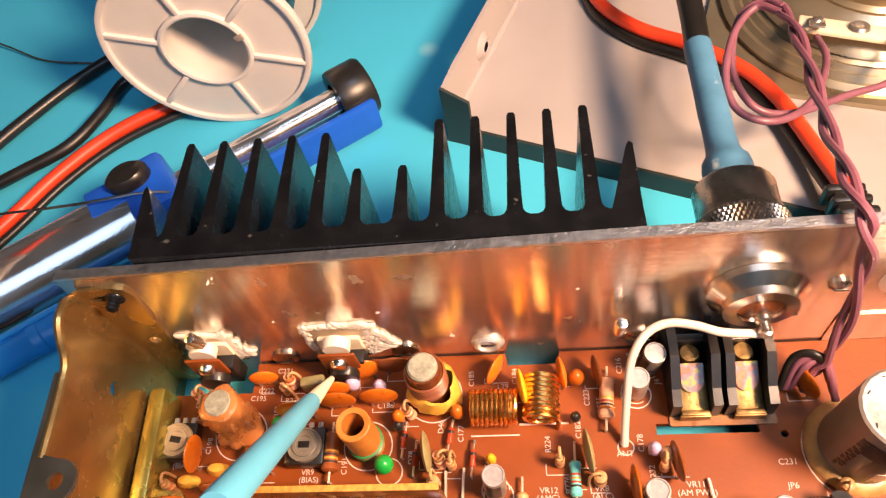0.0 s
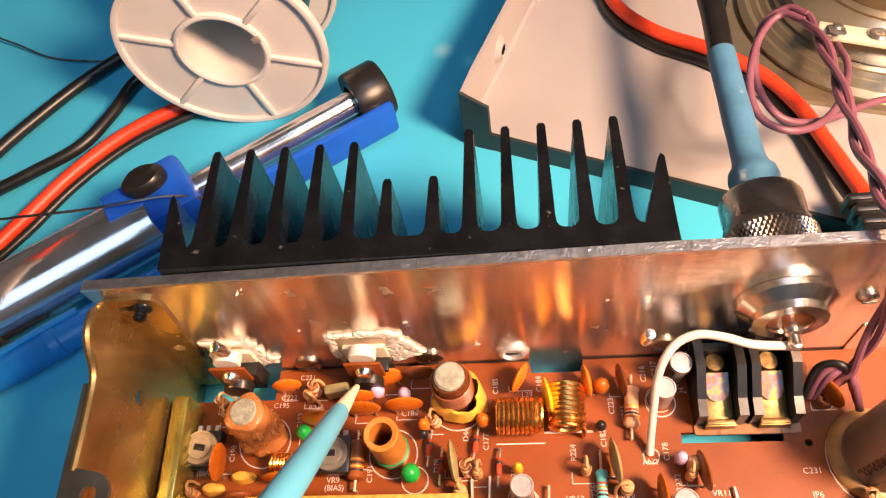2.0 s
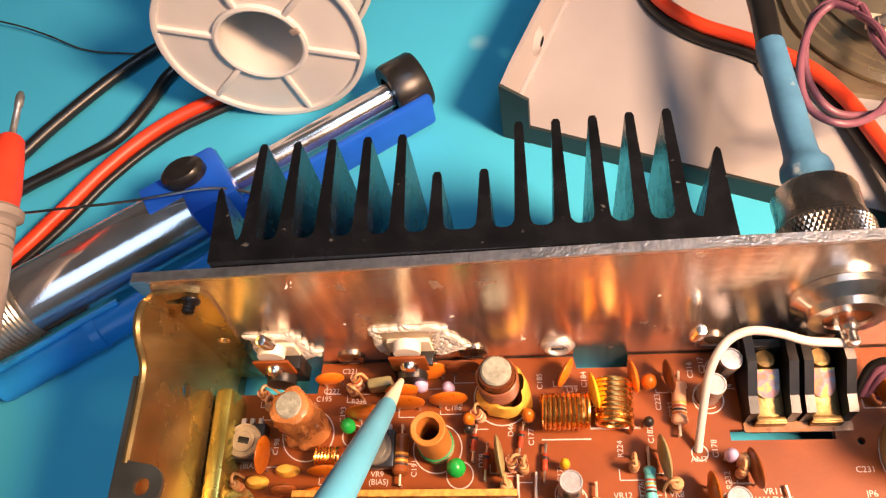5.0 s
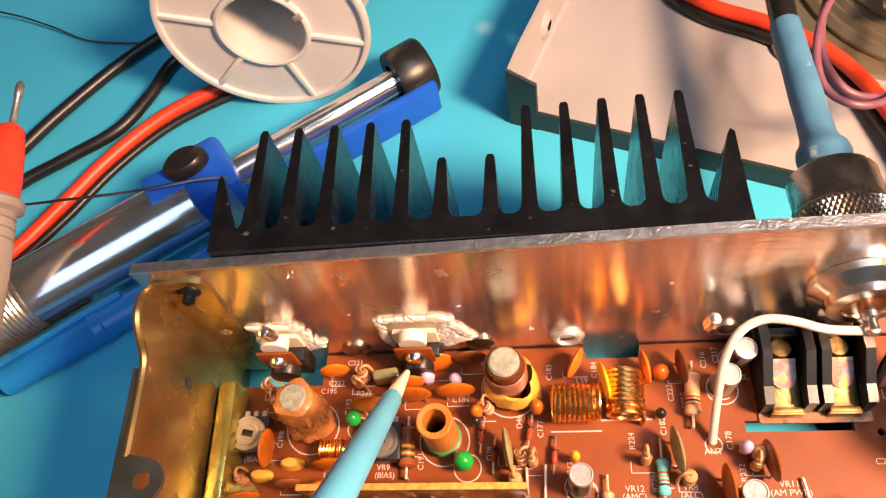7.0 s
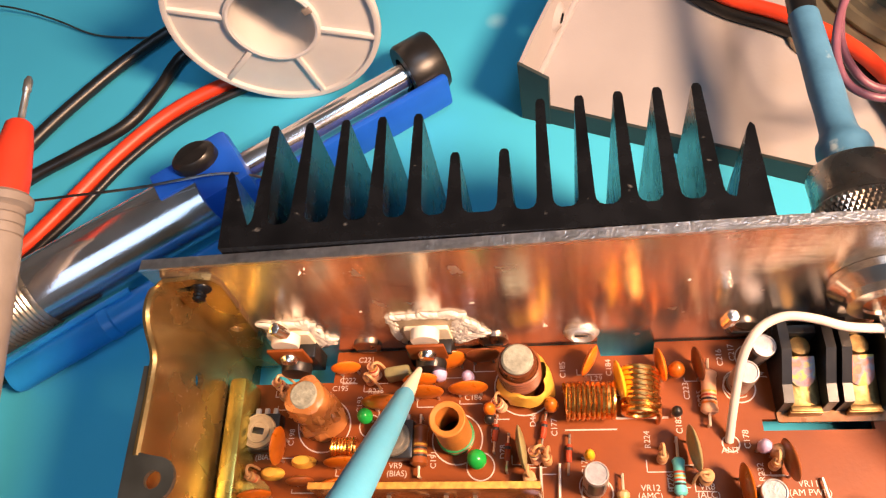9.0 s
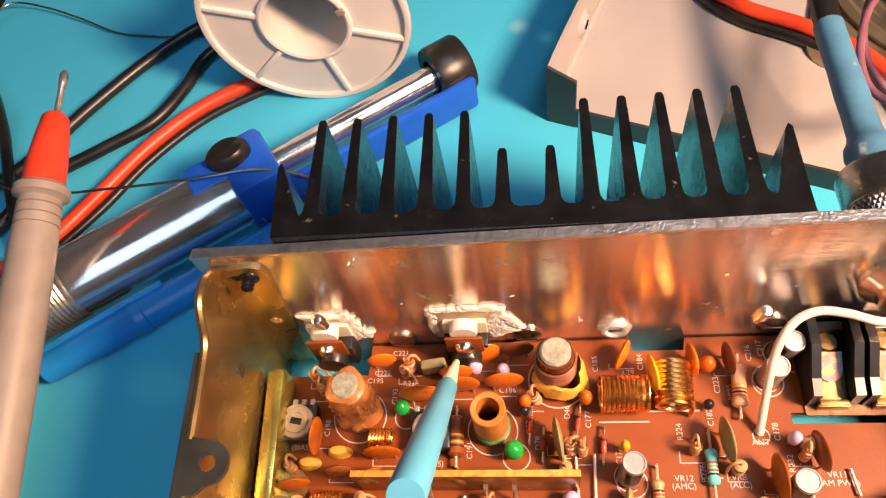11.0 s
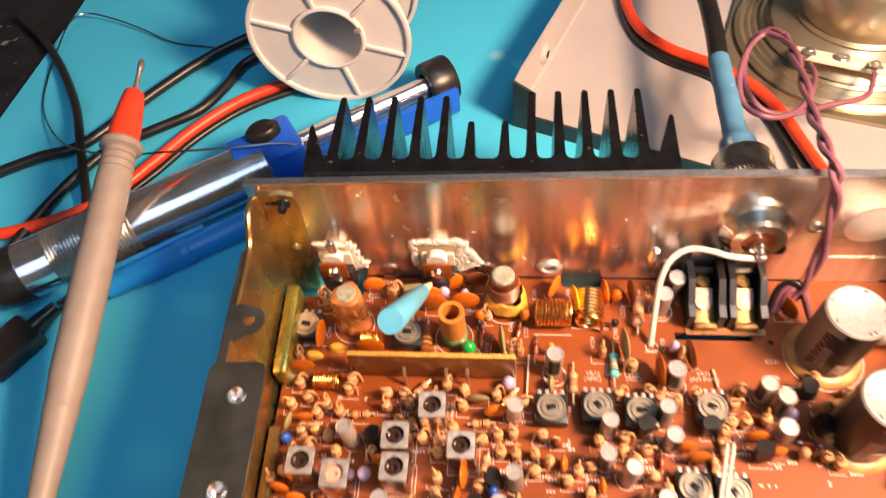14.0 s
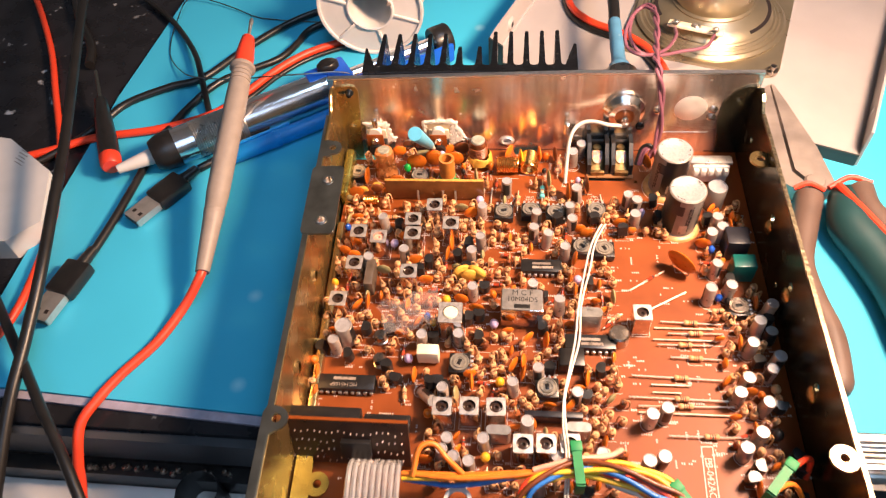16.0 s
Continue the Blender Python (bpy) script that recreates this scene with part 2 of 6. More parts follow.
TAGBOARD = material("cream_tagboard", (0.78, 0.68, 0.50), 0.6, var=0.08, scale=300)
PLIER_STEEL = material("plier_steel", (0.34, 0.29, 0.26), 0.5, 0.6, var=0.25, scale=60, bump=0.2)
PLIER_GRIP = material("plier_grip", (0.11, 0.07, 0.055), 0.55, var=0.2, scale=60, bump=0.2)
PLIER_TEAL = material("plier_teal_grip", (0.008, 0.04, 0.045), 0.5, var=0.2, scale=60)
PASTE = material("thermal_paste", (0.70, 0.66, 0.58), 0.55, var=0.12, scale=500, bump=0.8, fine=900)
GREEN_BOX = material("green_film_part", (0.004, 0.10, 0.085), 0.4)
SLATE = material("slate_film", (0.014, 0.014, 0.02), 0.4)
RIBBON = material("clear_ribbon", (0.80, 0.78, 0.77), 0.14, 0.0, var=0.1, scale=200, clear=0.7)
SOLDER = material("solder_wire", (0.26, 0.25, 0.245), 0.3, 1.0)
GLASS_RED = material("glass_diode", (0.36, 0.05, 0.02), 0.12, var=0.1, scale=800)


hue = RAINBOW.node_tree.nodes["Color Ramp"].color_ramp
for place, tint in ((0.42, (0.34, 0.14, 0.11)), (0.5, (0.20, 0.19, 0.22)), (0.58, (0.44, 0.32, 0.09))):
    hue.elements.new(place).color = (*tint, 1)

# clear plastic film: mostly see-through, with its own gloss
FILM = material("clear_film", (0.85, 0.80, 0.80), 0.12, 0.0, var=0.05, scale=200, bump=0.3, fine=400)
FILM.node_tree.nodes["Principled BSDF"].inputs["Alpha"].default_value = 0.11


# ---- mesh helpers, in millimetres ----
def at(x, y, z, rx=0, ry=0, rz=0):
    return pose(x * 0.001, y * 0.001, z * 0.001, rx, ry, rz)


def finish(bm, mats, smooth=True):
    bmesh.ops.scale(bm, vec=(0.001, 0.001, 0.001), verts=bm.verts)
    bmesh.ops.recalc_face_normals(bm, faces=bm.faces)
    me = bpy.data.meshes.new("shape")
    bm.to_mesh(me)
    bm.free()
    for m in mats if isinstance(mats, (list, tuple)) else [mats]:
        me.materials.append(m)
    if smooth:
        for p in me.polygons:
            p.use_smooth = True
        me.set_sharp_from_angle(angle=radians(38))
    return me


def part(name, bm, mat, parent=None, label="", m=None, smooth=True):
    """One mesh object under a thing or a part; bm may be a finished mesh, to share it."""
    me = bm if isinstance(bm, bpy.types.Mesh) else finish(bm, mat, smooth)
    ob = new(name, me)
    if parent:
        ob.parent = parent
    if m is not None:
        ob.matrix_basis = m
    return tagged(ob, label)


def thing(name, label, category, m=None, group="", kind=""):
    ob = new(name)
    ob.empty_display_size = 0.01
    if m is not None:
        ob.matrix_basis = m
    return tagged(ob, label, category, group, kind)


def box(sx, sy, sz, c=(0, 0, 0), bevel=0.0, bm=None, turn=None):
    bm = bm or bmesh.new()
    got = bmesh.ops.create_cube(bm, size=1)["verts"]
    bmesh.ops.scale(bm, vec=(sx, sy, sz), verts=got)
    if bevel:
        edges = list({e for v in got for e in v.link_edges})
        got = list({v for f in bmesh.ops.bevel(bm, geom=edges, offset=bevel, segments=2, affect="EDGES", profile=0.5)["faces"] for v in f.verts} | {v for v in got if v.is_valid})
    if turn is not None:
        bmesh.ops.transform(bm, matrix=turn, verts=got)
    bmesh.ops.translate(bm, vec=c, verts=got)
    return bm


def lathe(profile, seg=20, bm=None, m=None, idx=None):
    """Rings (radius, height) turned about z; idx gives a material slot for each band."""
    bm = bm or bmesh.new()
    rings, made = [], []
    for r, z in profile:
        if r < 1e-6:
            ring = [bm.verts.new((0, 0, z))]
        else:
            ring = [bm.verts.new((r * math.cos(2 * math.pi * k / seg), r * math.sin(2 * math.pi * k / seg), z)) for k in range(seg)]
        rings.append(ring)
        made += ring
    for j in range(len(rings) - 1):
        a, b = rings[j], rings[j + 1]
        for k in range(seg):
            k2 = (k + 1) % seg
            if len(a) == 1 and len(b) == 1:
                continue
            if len(a) == 1:
                f = bm.faces.new((a[0], b[k2], b[k]))
            elif len(b) == 1:
                f = bm.faces.new((a[k], a[k2], b[0]))
            else:
                f = bm.faces.new((a[k], a[k2], b[k2], b[k]))
            if idx:
                f.material_index = idx[j]
    if m is not None:
        bmesh.ops.transform(bm, matrix=m, verts=made)
    return bm


def mm(x, y, z, rx=0, ry=0, rz=0):
    return pose(x, y, z, rx, ry, rz)


def smooth_path(pts, n=6):
    """A smooth run through the points."""
    p = [Vector(q) for q in pts]
    p = [2 * p[0] - p[1]] + p + [2 * p[-1] - p[-2]]
    out = []
    for i in range(1, len(p) - 2):
        for k in range(n):
            t = k / n
            out.append(0.5 * (2 * p[i] + (p[i + 1] - p[i - 1]) * t + (2 * p[i - 1] - 5 * p[i] + 4 * p[i + 1] - p[i + 2]) * t * t + (3 * p[i] - p[i - 1] - 3 * p[i + 1] + p[i + 2]) * t ** 3))
    return out + [p[-2]]


def sweep(pts, r, seg=8, n=6, bm=None):
    """A round wire of radius r (a number, or several spread evenly from end to end) along a smooth path."""
    bm = bm or bmesh.new()
    path = smooth_path(pts, n) if n else [Vector(q) for q in pts]
    up, rings = Vector((0.137, 0.211, 0.97)), []
    for i, q in enumerate(path):
        d = (path[min(i + 1, len(path) - 1)] - path[max(i - 1, 0)]).normalized()
        side = d.cross(up)
        side = side.normalized() if side.length > 1e-4 else d.orthogonal().normalized()
        up = side.cross(d).normalized()
        at_ = i / (len(path) - 1) * (len(r) - 1) if isinstance(r, (tuple, list)) else 0
        low = min(int(at_), len(r) - 2) if isinstance(r, (tuple, list)) else 0
        w = r[low] + (r[low + 1] - r[low]) * (at_ - low) if isinstance(r, (tuple, list)) else r
        rings.append([bm.verts.new(q + w * (side * math.cos(2 * math.pi * k / seg) + up * math.sin(2 * math.pi * k / seg))) for k in range(seg)])
    for a, b in zip(rings, rings[1:]):
        for k in range(seg):
            bm.faces.new((a[k], a[(k + 1) % seg], b[(k + 1) % seg], b[k]))
    bm.faces.new(rings[0])
    bm.faces.new(rings[-1][::-1])
    return bm


def ring_pts(x, y, r, n=20):
    return [(x + r * math.cos(2 * math.pi * k / n), y + r * math.sin(2 * math.pi * k / n)) for k in range(n)]


def plate(outline, thick, holes=(), m=None, bm=None):
    """A flat sheet in the xy plane, from z = 0 up to its thickness, with openings through it."""
    bm = bm or bmesh.new()
    edges, verts = [], []
    for loop in (outline, *holes):
        vs = [bm.verts.new((x, y, 0)) for x, y in loop]
        verts += vs
        edges += [bm.edges.new((vs[i], vs[(i + 1) % len(vs)])) for i in range(len(vs))]
    faces = [g for g in bmesh.ops.triangle_fill(bm, use_beauty=True, use_dissolve=True, edges=edges)["geom"] if isinstance(g, bmesh.types.BMFace)]
    top = [g for g in bmesh.ops.extrude_face_region(bm, geom=faces)["geom"] if isinstance(g, bmesh.types.BMVert)]
    bmesh.ops.translate(bm, vec=(0, 0, thick), verts=top)
    if m is not None:
        bmesh.ops.transform(bm, matrix=m, verts=verts + top)
    return bm


def rounded(x0, y0, x1, y1, r, n=4):
    out = []
    for cx, cy, a0 in ((x1 - r, y1 - r, 0), (x0 + r, y1 - r, 90), (x0 + r, y0 + r, 180), (x1 - r, y0 + r, 270)):
        out += [(cx + r * math.cos(radians(a0 + 90 * k / n)), cy + r * math.sin(radians(a0 + 90 * k / n))) for k in range(n + 1)]
    return out


def lettering(words, size, mat, parent, x, y, z, rz=0, name="printing"):
    """Raised print with the built-in font, flat on a surface; size is the capital height in mm."""
    data = bpy.data.curves.new("letters", "FONT")
    data.body, data.size, data.align_x, data.align_y, data.extrude = words, size * 0.00138, "CENTER", "CENTER", 0.00002
    tmp = bpy.data.objects.new("letters", data)
    me = bpy.data.meshes.new_from_object(tmp)
    bpy.data.objects.remove(tmp)
    me.materials.clear()
    me.materials.append(mat)
    return part(name, me, mat, parent, m=at(x, y, z, 0, 0, rz))


# ---- room and bench ----
def setting(name, bm, mat, label, smooth=False):
    return tagged(part(name, bm, mat, smooth=smooth), label, "setting", kind="structure")


FLOOR = -760
setting("floor", box(3000, 3000, 20, (0, 0, FLOOR - 10)), DESK, "dark floor of the workshop under the bench")
setting("ceiling", box(3000, 3000, 20, (0, 0, 1700)), WALL, "plain pale ceiling above the workbench")
for nm, c, s in (("wall_north", (0, 1500, 460), (3000, 30, 2460)), ("wall_south", (0, -1500, 460), (3000, 30, 2460)), ("wall_east", (1500, 0, 460), (30, 2970, 2460)), ("wall_west", (-1500, 0, 460), (30, 2970, 2460))):
    setting(nm, box(*s, c), WALL, "plain pale painted wall round the bench")
desk = thing("workbench", "black scuffed workbench top under the blue mat", "workbench")
part("benchtop", plate([(-700, -143), (700, -166), (700, 700), (-700, 700)], 25, m=mm(0, 0, -37)), DESK, desk, smooth=False)
part("front_lip", plate([(-700, -147), (700, -170), (700, -166.2), (-700, -143.2)], 21, m=mm(0, 0, -36)), BENCH_LIP, desk, "matt black front lip", smooth=False)
for lx in (-660, 660):
    part("leg", box(50, 50, 720, (lx, 600, -398), 2), DESK, desk)
    part("leg", box(50, 50, 720, (lx, -90, -398), 2), DESK, desk)
mat_thing = thing("work_mat", "bright blue silicone repair mat on the bench", "mat")
part("sheet", plate([(-136, 190), (-139, 152), (-150, 53), (-155, -59), (-158, -136.5), (0, -146.5), (480, -163), (480, 420), (-120, 420)], 2.0, m=mm(0, 0, -12)), MAT_BLUE, mat_thing)
part("edge_strip", plate([(-175, -139.2), (-158, -137), (0, -147), (480, -163.4), (480, -167.5), (0, -151)], 2.6, m=mm(0, 0, -13.2)), MAT_EDGE, mat_thing, "pale lilac edge strip")

# ---- radio chassis ----
PT = 48.0  # top of the rear panel above the board
chassis = thing("radio_chassis", "open radio chassis of aluminium and yellow-plated steel", "radio chassis")
panel_m = mm(0, 0, 0, 90, 0, 0)  # sheet's y becomes height
rear = part("rear_panel", plate([(-2.2, -10), (197, -10), (197, PT - 0.6), (115, PT - 0.3), (-2.2, PT - 3.2)], 2.0, [ring_pts(138, 26.5, 6.0), ring_pts(17.8, 14, 1.2, 10)], m=mm(0, 2, 0, 90, 0, 0)), ALU, chassis, "bare brushed aluminium rear panel", smooth=False)
part("panel_edge", plate([(-2.4, PT - 3.2), (115, PT - 0.3), (197.1, PT - 0.6), (197.1, PT + 0.2), (115, PT + 0.5), (-1.8, PT - 2.4)], 2.2, m=mm(0, 2.1, 0, 90, 0, 0)), ALU_EDGE, chassis, "bright sawn top edge")
part("folded_plate", plate(rounded(158, -8, 180, 12.7, 0.5), 0.25, m=mm(0, -0.1, 0, 90, 0, 0)), ALU, chassis)
part("dimple", lathe([(0.01, 1.2), (4, 1.0), (6.6, 0.3), (7.4, 0)], 28, m=mm(168.6, -0.1, 27.6, 90)), SATIN, chassis, "round polished plug")


def side_wall(x, flip):
    holes = [ring_pts(-62, 22, 2.0, 14), ring_pts(-97, 22, 2.0, 14), ring_pts(-140, 22, 2.0, 14), ring_pts(-87, 9, 1.2, 10), ring_pts(-14, 21, 1.7, 12)]
    prof = [(-0.05, -10), (-0.05, 40.4), (-2, 41.4), (-4.5, 43.4), (-8.5, 43.6), (-11.5, 41.6), (-14.5, 38.6), (-18, 37.5), (-200, 37.5), (-200, -10)]
    # sheet x -> world y, sheet y -> world z
    turn = Matrix(((0, 0, 1, x), (1, 0, 0, 0), (0, 1, 0, 0), (0, 0, 0, 1)))
    return plate(prof, 1.2, holes, m=turn)


left = part("left_wall", side_wall(0.0, 1), ZINC, chassis, "yellow-passivated steel side wall", m=at(0, 0, 0, 0, 0, 2.2), smooth=False)
right = part("right_wall", side_wall(195.3, 1), DARKER_ZINC, chassis, "dark olive steel side wall", smooth=False)
part("left_rim", plate([(-1.3, -17), (0.9, -17), (0.9, -200), (-1.3, -200)], 1.0, m=mm(0, 0, 37.2)), STEEL, left, "dark steel rim")
part("right_rim", plate([(195.2, -16), (196.7, -16), (196.7, -200), (195.2, -200)], 1.0, m=mm(0, 0, 37.2)), WORN, right, "worn bright rim")
flange = [(0.9, -6), (8.0, -6), (8.6, 4), (9.6, 14), (11.4, 34), (11.8, 38.5), (10.8, 41), (8.6, 42), (0.9, 41.6)]
part("corner_flange", plate(flange, 0.9, [ring_pts(6.4, 17.5, 1.5, 14), [(2.2, 37.4), (6.2, 37.0), (8.6, 36.2), (9.4, 38.2), (8.2, 39.8), (6.2, 39.4), (2.2, 38.6)]], m=mm(0, -0.25, 0, 90, 0, 0)), ZINC, left)
# black sheet behind the slot imitates the shade inside it
part("slot_plate", plate(rounded(1.8, 35.8, 9.9, 40.2, 0.6), 0.15, m=mm(0, -0.05, 0, 90, 0, 0)), BLACK_ANOD, left, "black sheet standing in for the shade in the slot")
part("holed_tab", plate([(-1, -44), (-1, -33)] + [(4.6 + 4.1 * math.cos(a), -38.4 + 4.1 * math.sin(a)) for a in [radians(90 - 18 * k) for k in range(11)]] + [(3, -44)], 1.0, [ring_pts(4.7, -38.4, 1.6, 18)], m=mm(0, 0, 37.3)), STEEL, left, "steel tab with a round hole", smooth=False)
part("wide_tab", plate(rounded(-2.5, -88, 11.5, -50, 2.5), 1.0, [ring_pts(5.4, -58.7, 1.9, 16), ring_pts(5.4, -81.0, 1.9, 16)], m=mm(0, 0, 37.4)), STEEL, left, "grey steel tab with two screw holes", smooth=False)
for hy in (-58.7, -81.0):
    part("screw_boss", lathe([(1.85, 0), (2.4, 0), (2.5, 0.7), (1.85, 0.9), (1.85, -3), (1.2, -3)], 18, m=mm(5.4, hy, 37.9)), CHROME, left)
part("front_tab", plate([(-2.4, -205), (-2.4, -166), (-1, -163)] + [(2.2 + 4.4 * math.cos(a), -168 + 4.4 * math.sin(a)) for a in [radians(90 - 20 * k) for k in range(9)]] + [(0.6, -174), (0.6, -205)], 1.2, [ring_pts(2.6, -168, 1.7, 16)], m=mm(0, 0, 37.2)), STEEL, left, smooth=False)
part("front_tab", plate(ring_pts(191.0, -172.6, 4.4, 26), 1.2, [ring_pts(191.0, -172.6, 1.5, 16)], m=mm(0, 0, 37.3)), WORN, right, smooth=False)
part("corner_flange", plate([(195.0, -6), (186.0, -6), (184.5, 8), (182.0, 22), (182.6, 32), (186.5, 38.5), (191, 41.2), (195.0, 41.6)], 0.9, [ring_pts(189.0, 34, 1.5, 12)], m=mm(0, -0.25, 0, 90, 0, 0)), DARKER_ZINC, right)
part("holed_tab", plate(ring_pts(192.5, -37, 4.6, 24), 1.0, [ring_pts(192.5, -37, 1.7, 16)], m=mm(0, 0, 31)), ZINC, right, smooth=False)
part("rolled_edge", sweep([(0.6, -0.8, 40.6), (0.6, -2.2, 41.6), (0.6, -4.6, 43.5), (0.6, -8.5, 43.7), (0.6, -11.6, 41.7), (0.6, -14.6, 38.8), (0.6, -19, 37.8), (0.6, -34, 37.6)], 0.95, 8, 4), ZINC, left)
part("board_bracket", box(4.5, 30, 12, (4.2, -24, 3), 1.4), LIME_ZINC, left, "yellow-plated board bracket")
part("bracket_foot", plate(ring_pts(8, -35, 4.2, 20), 0.8, m=mm(0, 0, 1.4)), ZINC, left)
part("front_bracket", plate([(2, -200), (8.5, -200), (8.5, -184)] + [(11 + 4.6 * math.cos(radians(a)), -178.5 + 4.6 * math.sin(radians(a))) for a in range(-120, 121, 20)] + [(8.5, -170), (6.5, -163), (2, -163)], 1.0, [ring_pts(11.2, -178.5, 1.6, 14), ring_pts(5, -188, 1.4, 12)], m=mm(0, 0, 4.0)), LIME_ZINC, left, "yellow-plated foot with a round ear", smooth=False)
part("lower_rail", box(3.4, 115, 6, (4.0, -110, 0.6), 0.8), ZINC, left)


def screw(parent, m, r=2.6, mat=CHROME, label="", name="screw"):
    s = part(name, lathe([(0, 1.5), (r * 0.55, 1.35), (r, 0.6), (r, 0), (0, 0)], 18, m=m), mat, parent, label)
    part("slot", box(r * 1.3, 0.5, 0.5, (0, 0, 0)), PLASTIC_BLACK, s, m=at(*(m @ Vector((0, 0, 1.35)))) @ m.to_3x3().to_4x4())
    return s


wallface = lambda x, z, y=0: mm(x, y, z, 90, 0, 0)
part("corner_screw", lathe([(0, 3.4), (1.0, 3.1)] + [(1.1 + 0.3 * (k % 2), 3.0 - 0.4 * k) for k in range(6)] + [(2.0, 0.6), (2.2, 0.1), (2.2, 0)], 14, m=wallface(7.6, 38.0, -0.6)), BLACK_ANOD, chassis, "black threaded screw end")
screw(chassis, wallface(147, 16.5), 2.1, BLACK_ANOD, "black screw")
for sx, sz in ((154, 26.5), (179, 27), (179, 22.5)):
    screw(chassis, wallface(sx, sz), 2.1)
for sx, sz in ((33, 3), (63, 4), (117, 6.5)):
    screw(chassis, wallface(sx, sz), 3.4, GUNMETAL, "round-head screw")
# the left one's shape includes a screw tip's reflection in the panel
for sx, sz in ((17.8, 16), (112, 13.5)):
    t = part("spring_stud", lathe([(0, 8), (1.1, 7.6)] + [(1.2 + 0.22 * (k % 2), 7.4 - 0.5 * k) for k in range(14)] + [(1.3, 0), (0, 0)], 14, m=mm(sx, -2.2, sz, 12, 0, 0)), CHROME, chassis)
for wy in (-62, -97, -140):
    part("wall_rivet", lathe([(2.0, 1.3), (2.6, 1.0), (3.6, 0)], 18, m=mm(1.2, wy, 22, 0, 90, 0)), ZINC, left)
    part("wall_rivet", lathe([(0, 1.3), (2.2, 1.0), (3.4, 0)], 18, m=mm(195.2, wy, 16, 0, -90, 0)), ZINC, right)

# aerial socket on the panel, and its centre pin
sock = part("aerial_socket", lathe([(6.2, 0), (9.6, 0), (9.8, 1.6), (8.6, 2.6), (7.4, 3.6), (7.2, 5.2), (4.6, 5.4), (4.5, 4.4), (1.6, 4.4)], 32, m=wallface(138.0, 27.0, -0.1)), CHROME, chassis, "nickel-plated aerial socket")
part("insulator", lathe([(0, 4.5), (4.4, 4.5), (4.4, 3), (0, 3)], 24, m=wallface(138.0, 27.0, -0.2)), BROWN, sock, "brown insulating disc")
part("centre_pin", lathe([(0, 15), (1.0, 14.6), (1.0, 12), (1.6, 11.4), (1.8, 9), (1.3, 7.5), (1.3, 4), (0, 4)], 14, m=wallface(138.0, 27.0) @ Matrix.Diagonal((1, 1, 0.68, 1))), CHROME, sock)
part("solder_blob", lathe([(0, 1.6), (1.2, 1.0), (1.5, 0), (1.0, -1.1), (0, -1.4)], 12, m=mm(138.2, -9.4, 26.0)), TIN, sock)

# ---- heat sink ----
sink = thing("heat_sink", "black anodised finned heat sink on the rear panel", "heat sink")
fins = [(22.4, 31), (29.9, 31), (37.5, 31), (45.1, 31), (52.5, 31), (60.1, 20.7), (69.5, 20.7), (76.7, 32.2), (84.2, 32.2), (91.6, 32.4), (98.9, 32.6), (106.2, 32.8)]
BASE = 6.8
part("base_plate", plate([(15.0, 2.3), (115.2, 2.3), (115.1, BASE), (14.8, BASE)], 54, m=mm(0, 0, -6)), BLACK_ANOD, sink, smooth=False)
part("end_fin", plate([(14.8, BASE), (14.2, 19.2), (14.7, 20.2), (15.2, 19.6), (20.2, BASE)], 54, m=mm(0, 0, -6)), BLACK_ANOD, sink, smooth=False)
part("end_fin", plate([(109.5, BASE), (113.6, 21.4), (114.3, 22.6), (115.0, 21.8), (115.1, BASE)], 54, m=mm(0, 0, -6)), BLACK_ANOD, sink, smooth=False)
for fx, fy in fins:
    foot = [(fx - 2.9, BASE), (fx - 2.1, BASE + 0.4), (fx - 1.6, BASE + 1.2), (fx - 1.45, BASE + 2.6), (fx - 0.9, fy - 0.8), (fx - 0.5, fy)]
    part("fin", plate(foot + [(2 * fx - x, y) for x, y in reversed(foot)], 54, m=mm(0, 0, -6)), BLACK_ANOD, sink, smooth=False)

# dished rivet at the foot of the rear panel
rivet = part("dished_rivet", lathe([(0, 0.9), (1.7, 1.0), (2.3, 1.7), (3.0, 1.5), (4.0, 0)], 28, m=mm(82.8, -0.2, 6.6, 62, 0, 0) @ Matrix.Diagonal((1, 0.62, 1, 1))), CAN_TOP, chassis, "bright dished rivet")
part("rivet_mark", box(3.0, 0.5, 0.3, (82.8, -1.4, 7.3), 0.1), PLASTIC_BLACK, rivet)

# flecks of dried paste on the panel
fleck = random.Random(5)
for fx, fz in ((29, 41), (30, 42.4), (74, 11.5), (75.4, 10.6), (104, 30), (60, 24), (36, 22)):
    part("paste_fleck", lathe([(0, 0.12), (0.3, 0.1), (0.45, 0)], 7, m=mm(fx + fleck.uniform(-1, 1), -0.02, fz, 90, 0, fleck.uniform(0, 90)) @ Matrix.Diagonal((fleck.uniform(0.8, 2.0), fleck.uniform(0.5, 0.9), 1, 1))), PASTE, chassis)

# ---- circuit board ----
pcb = thing("circuit_board", "brown phenolic circuit board crowded with soldered parts", "circuit board")
outline = [(4.5, -205), (4.5, -8), (24.5, -8), (25, -0.4), (86.4, -0.4), (87, -3.4), (98.6, -3.4), (99.2, -0.4), (195.1, -0.4), (195.1, -205)]
part("board", plate(outline, 1.6, [[(119, -21.0), (140.6, -21.0), (140.6, -18.6), (119, -18.6)], ring_pts(145.5, -21.5, 0.8, 10)], m=mm(0, 0, -1.6)), BOARD, pcb, smooth=False)
TAKEN = []
SHAPES = {}


def shape(key, make, mats):
    if key not in SHAPES:
        SHAPES[key] = finish(make(), mats)
    return SHAPES[key]


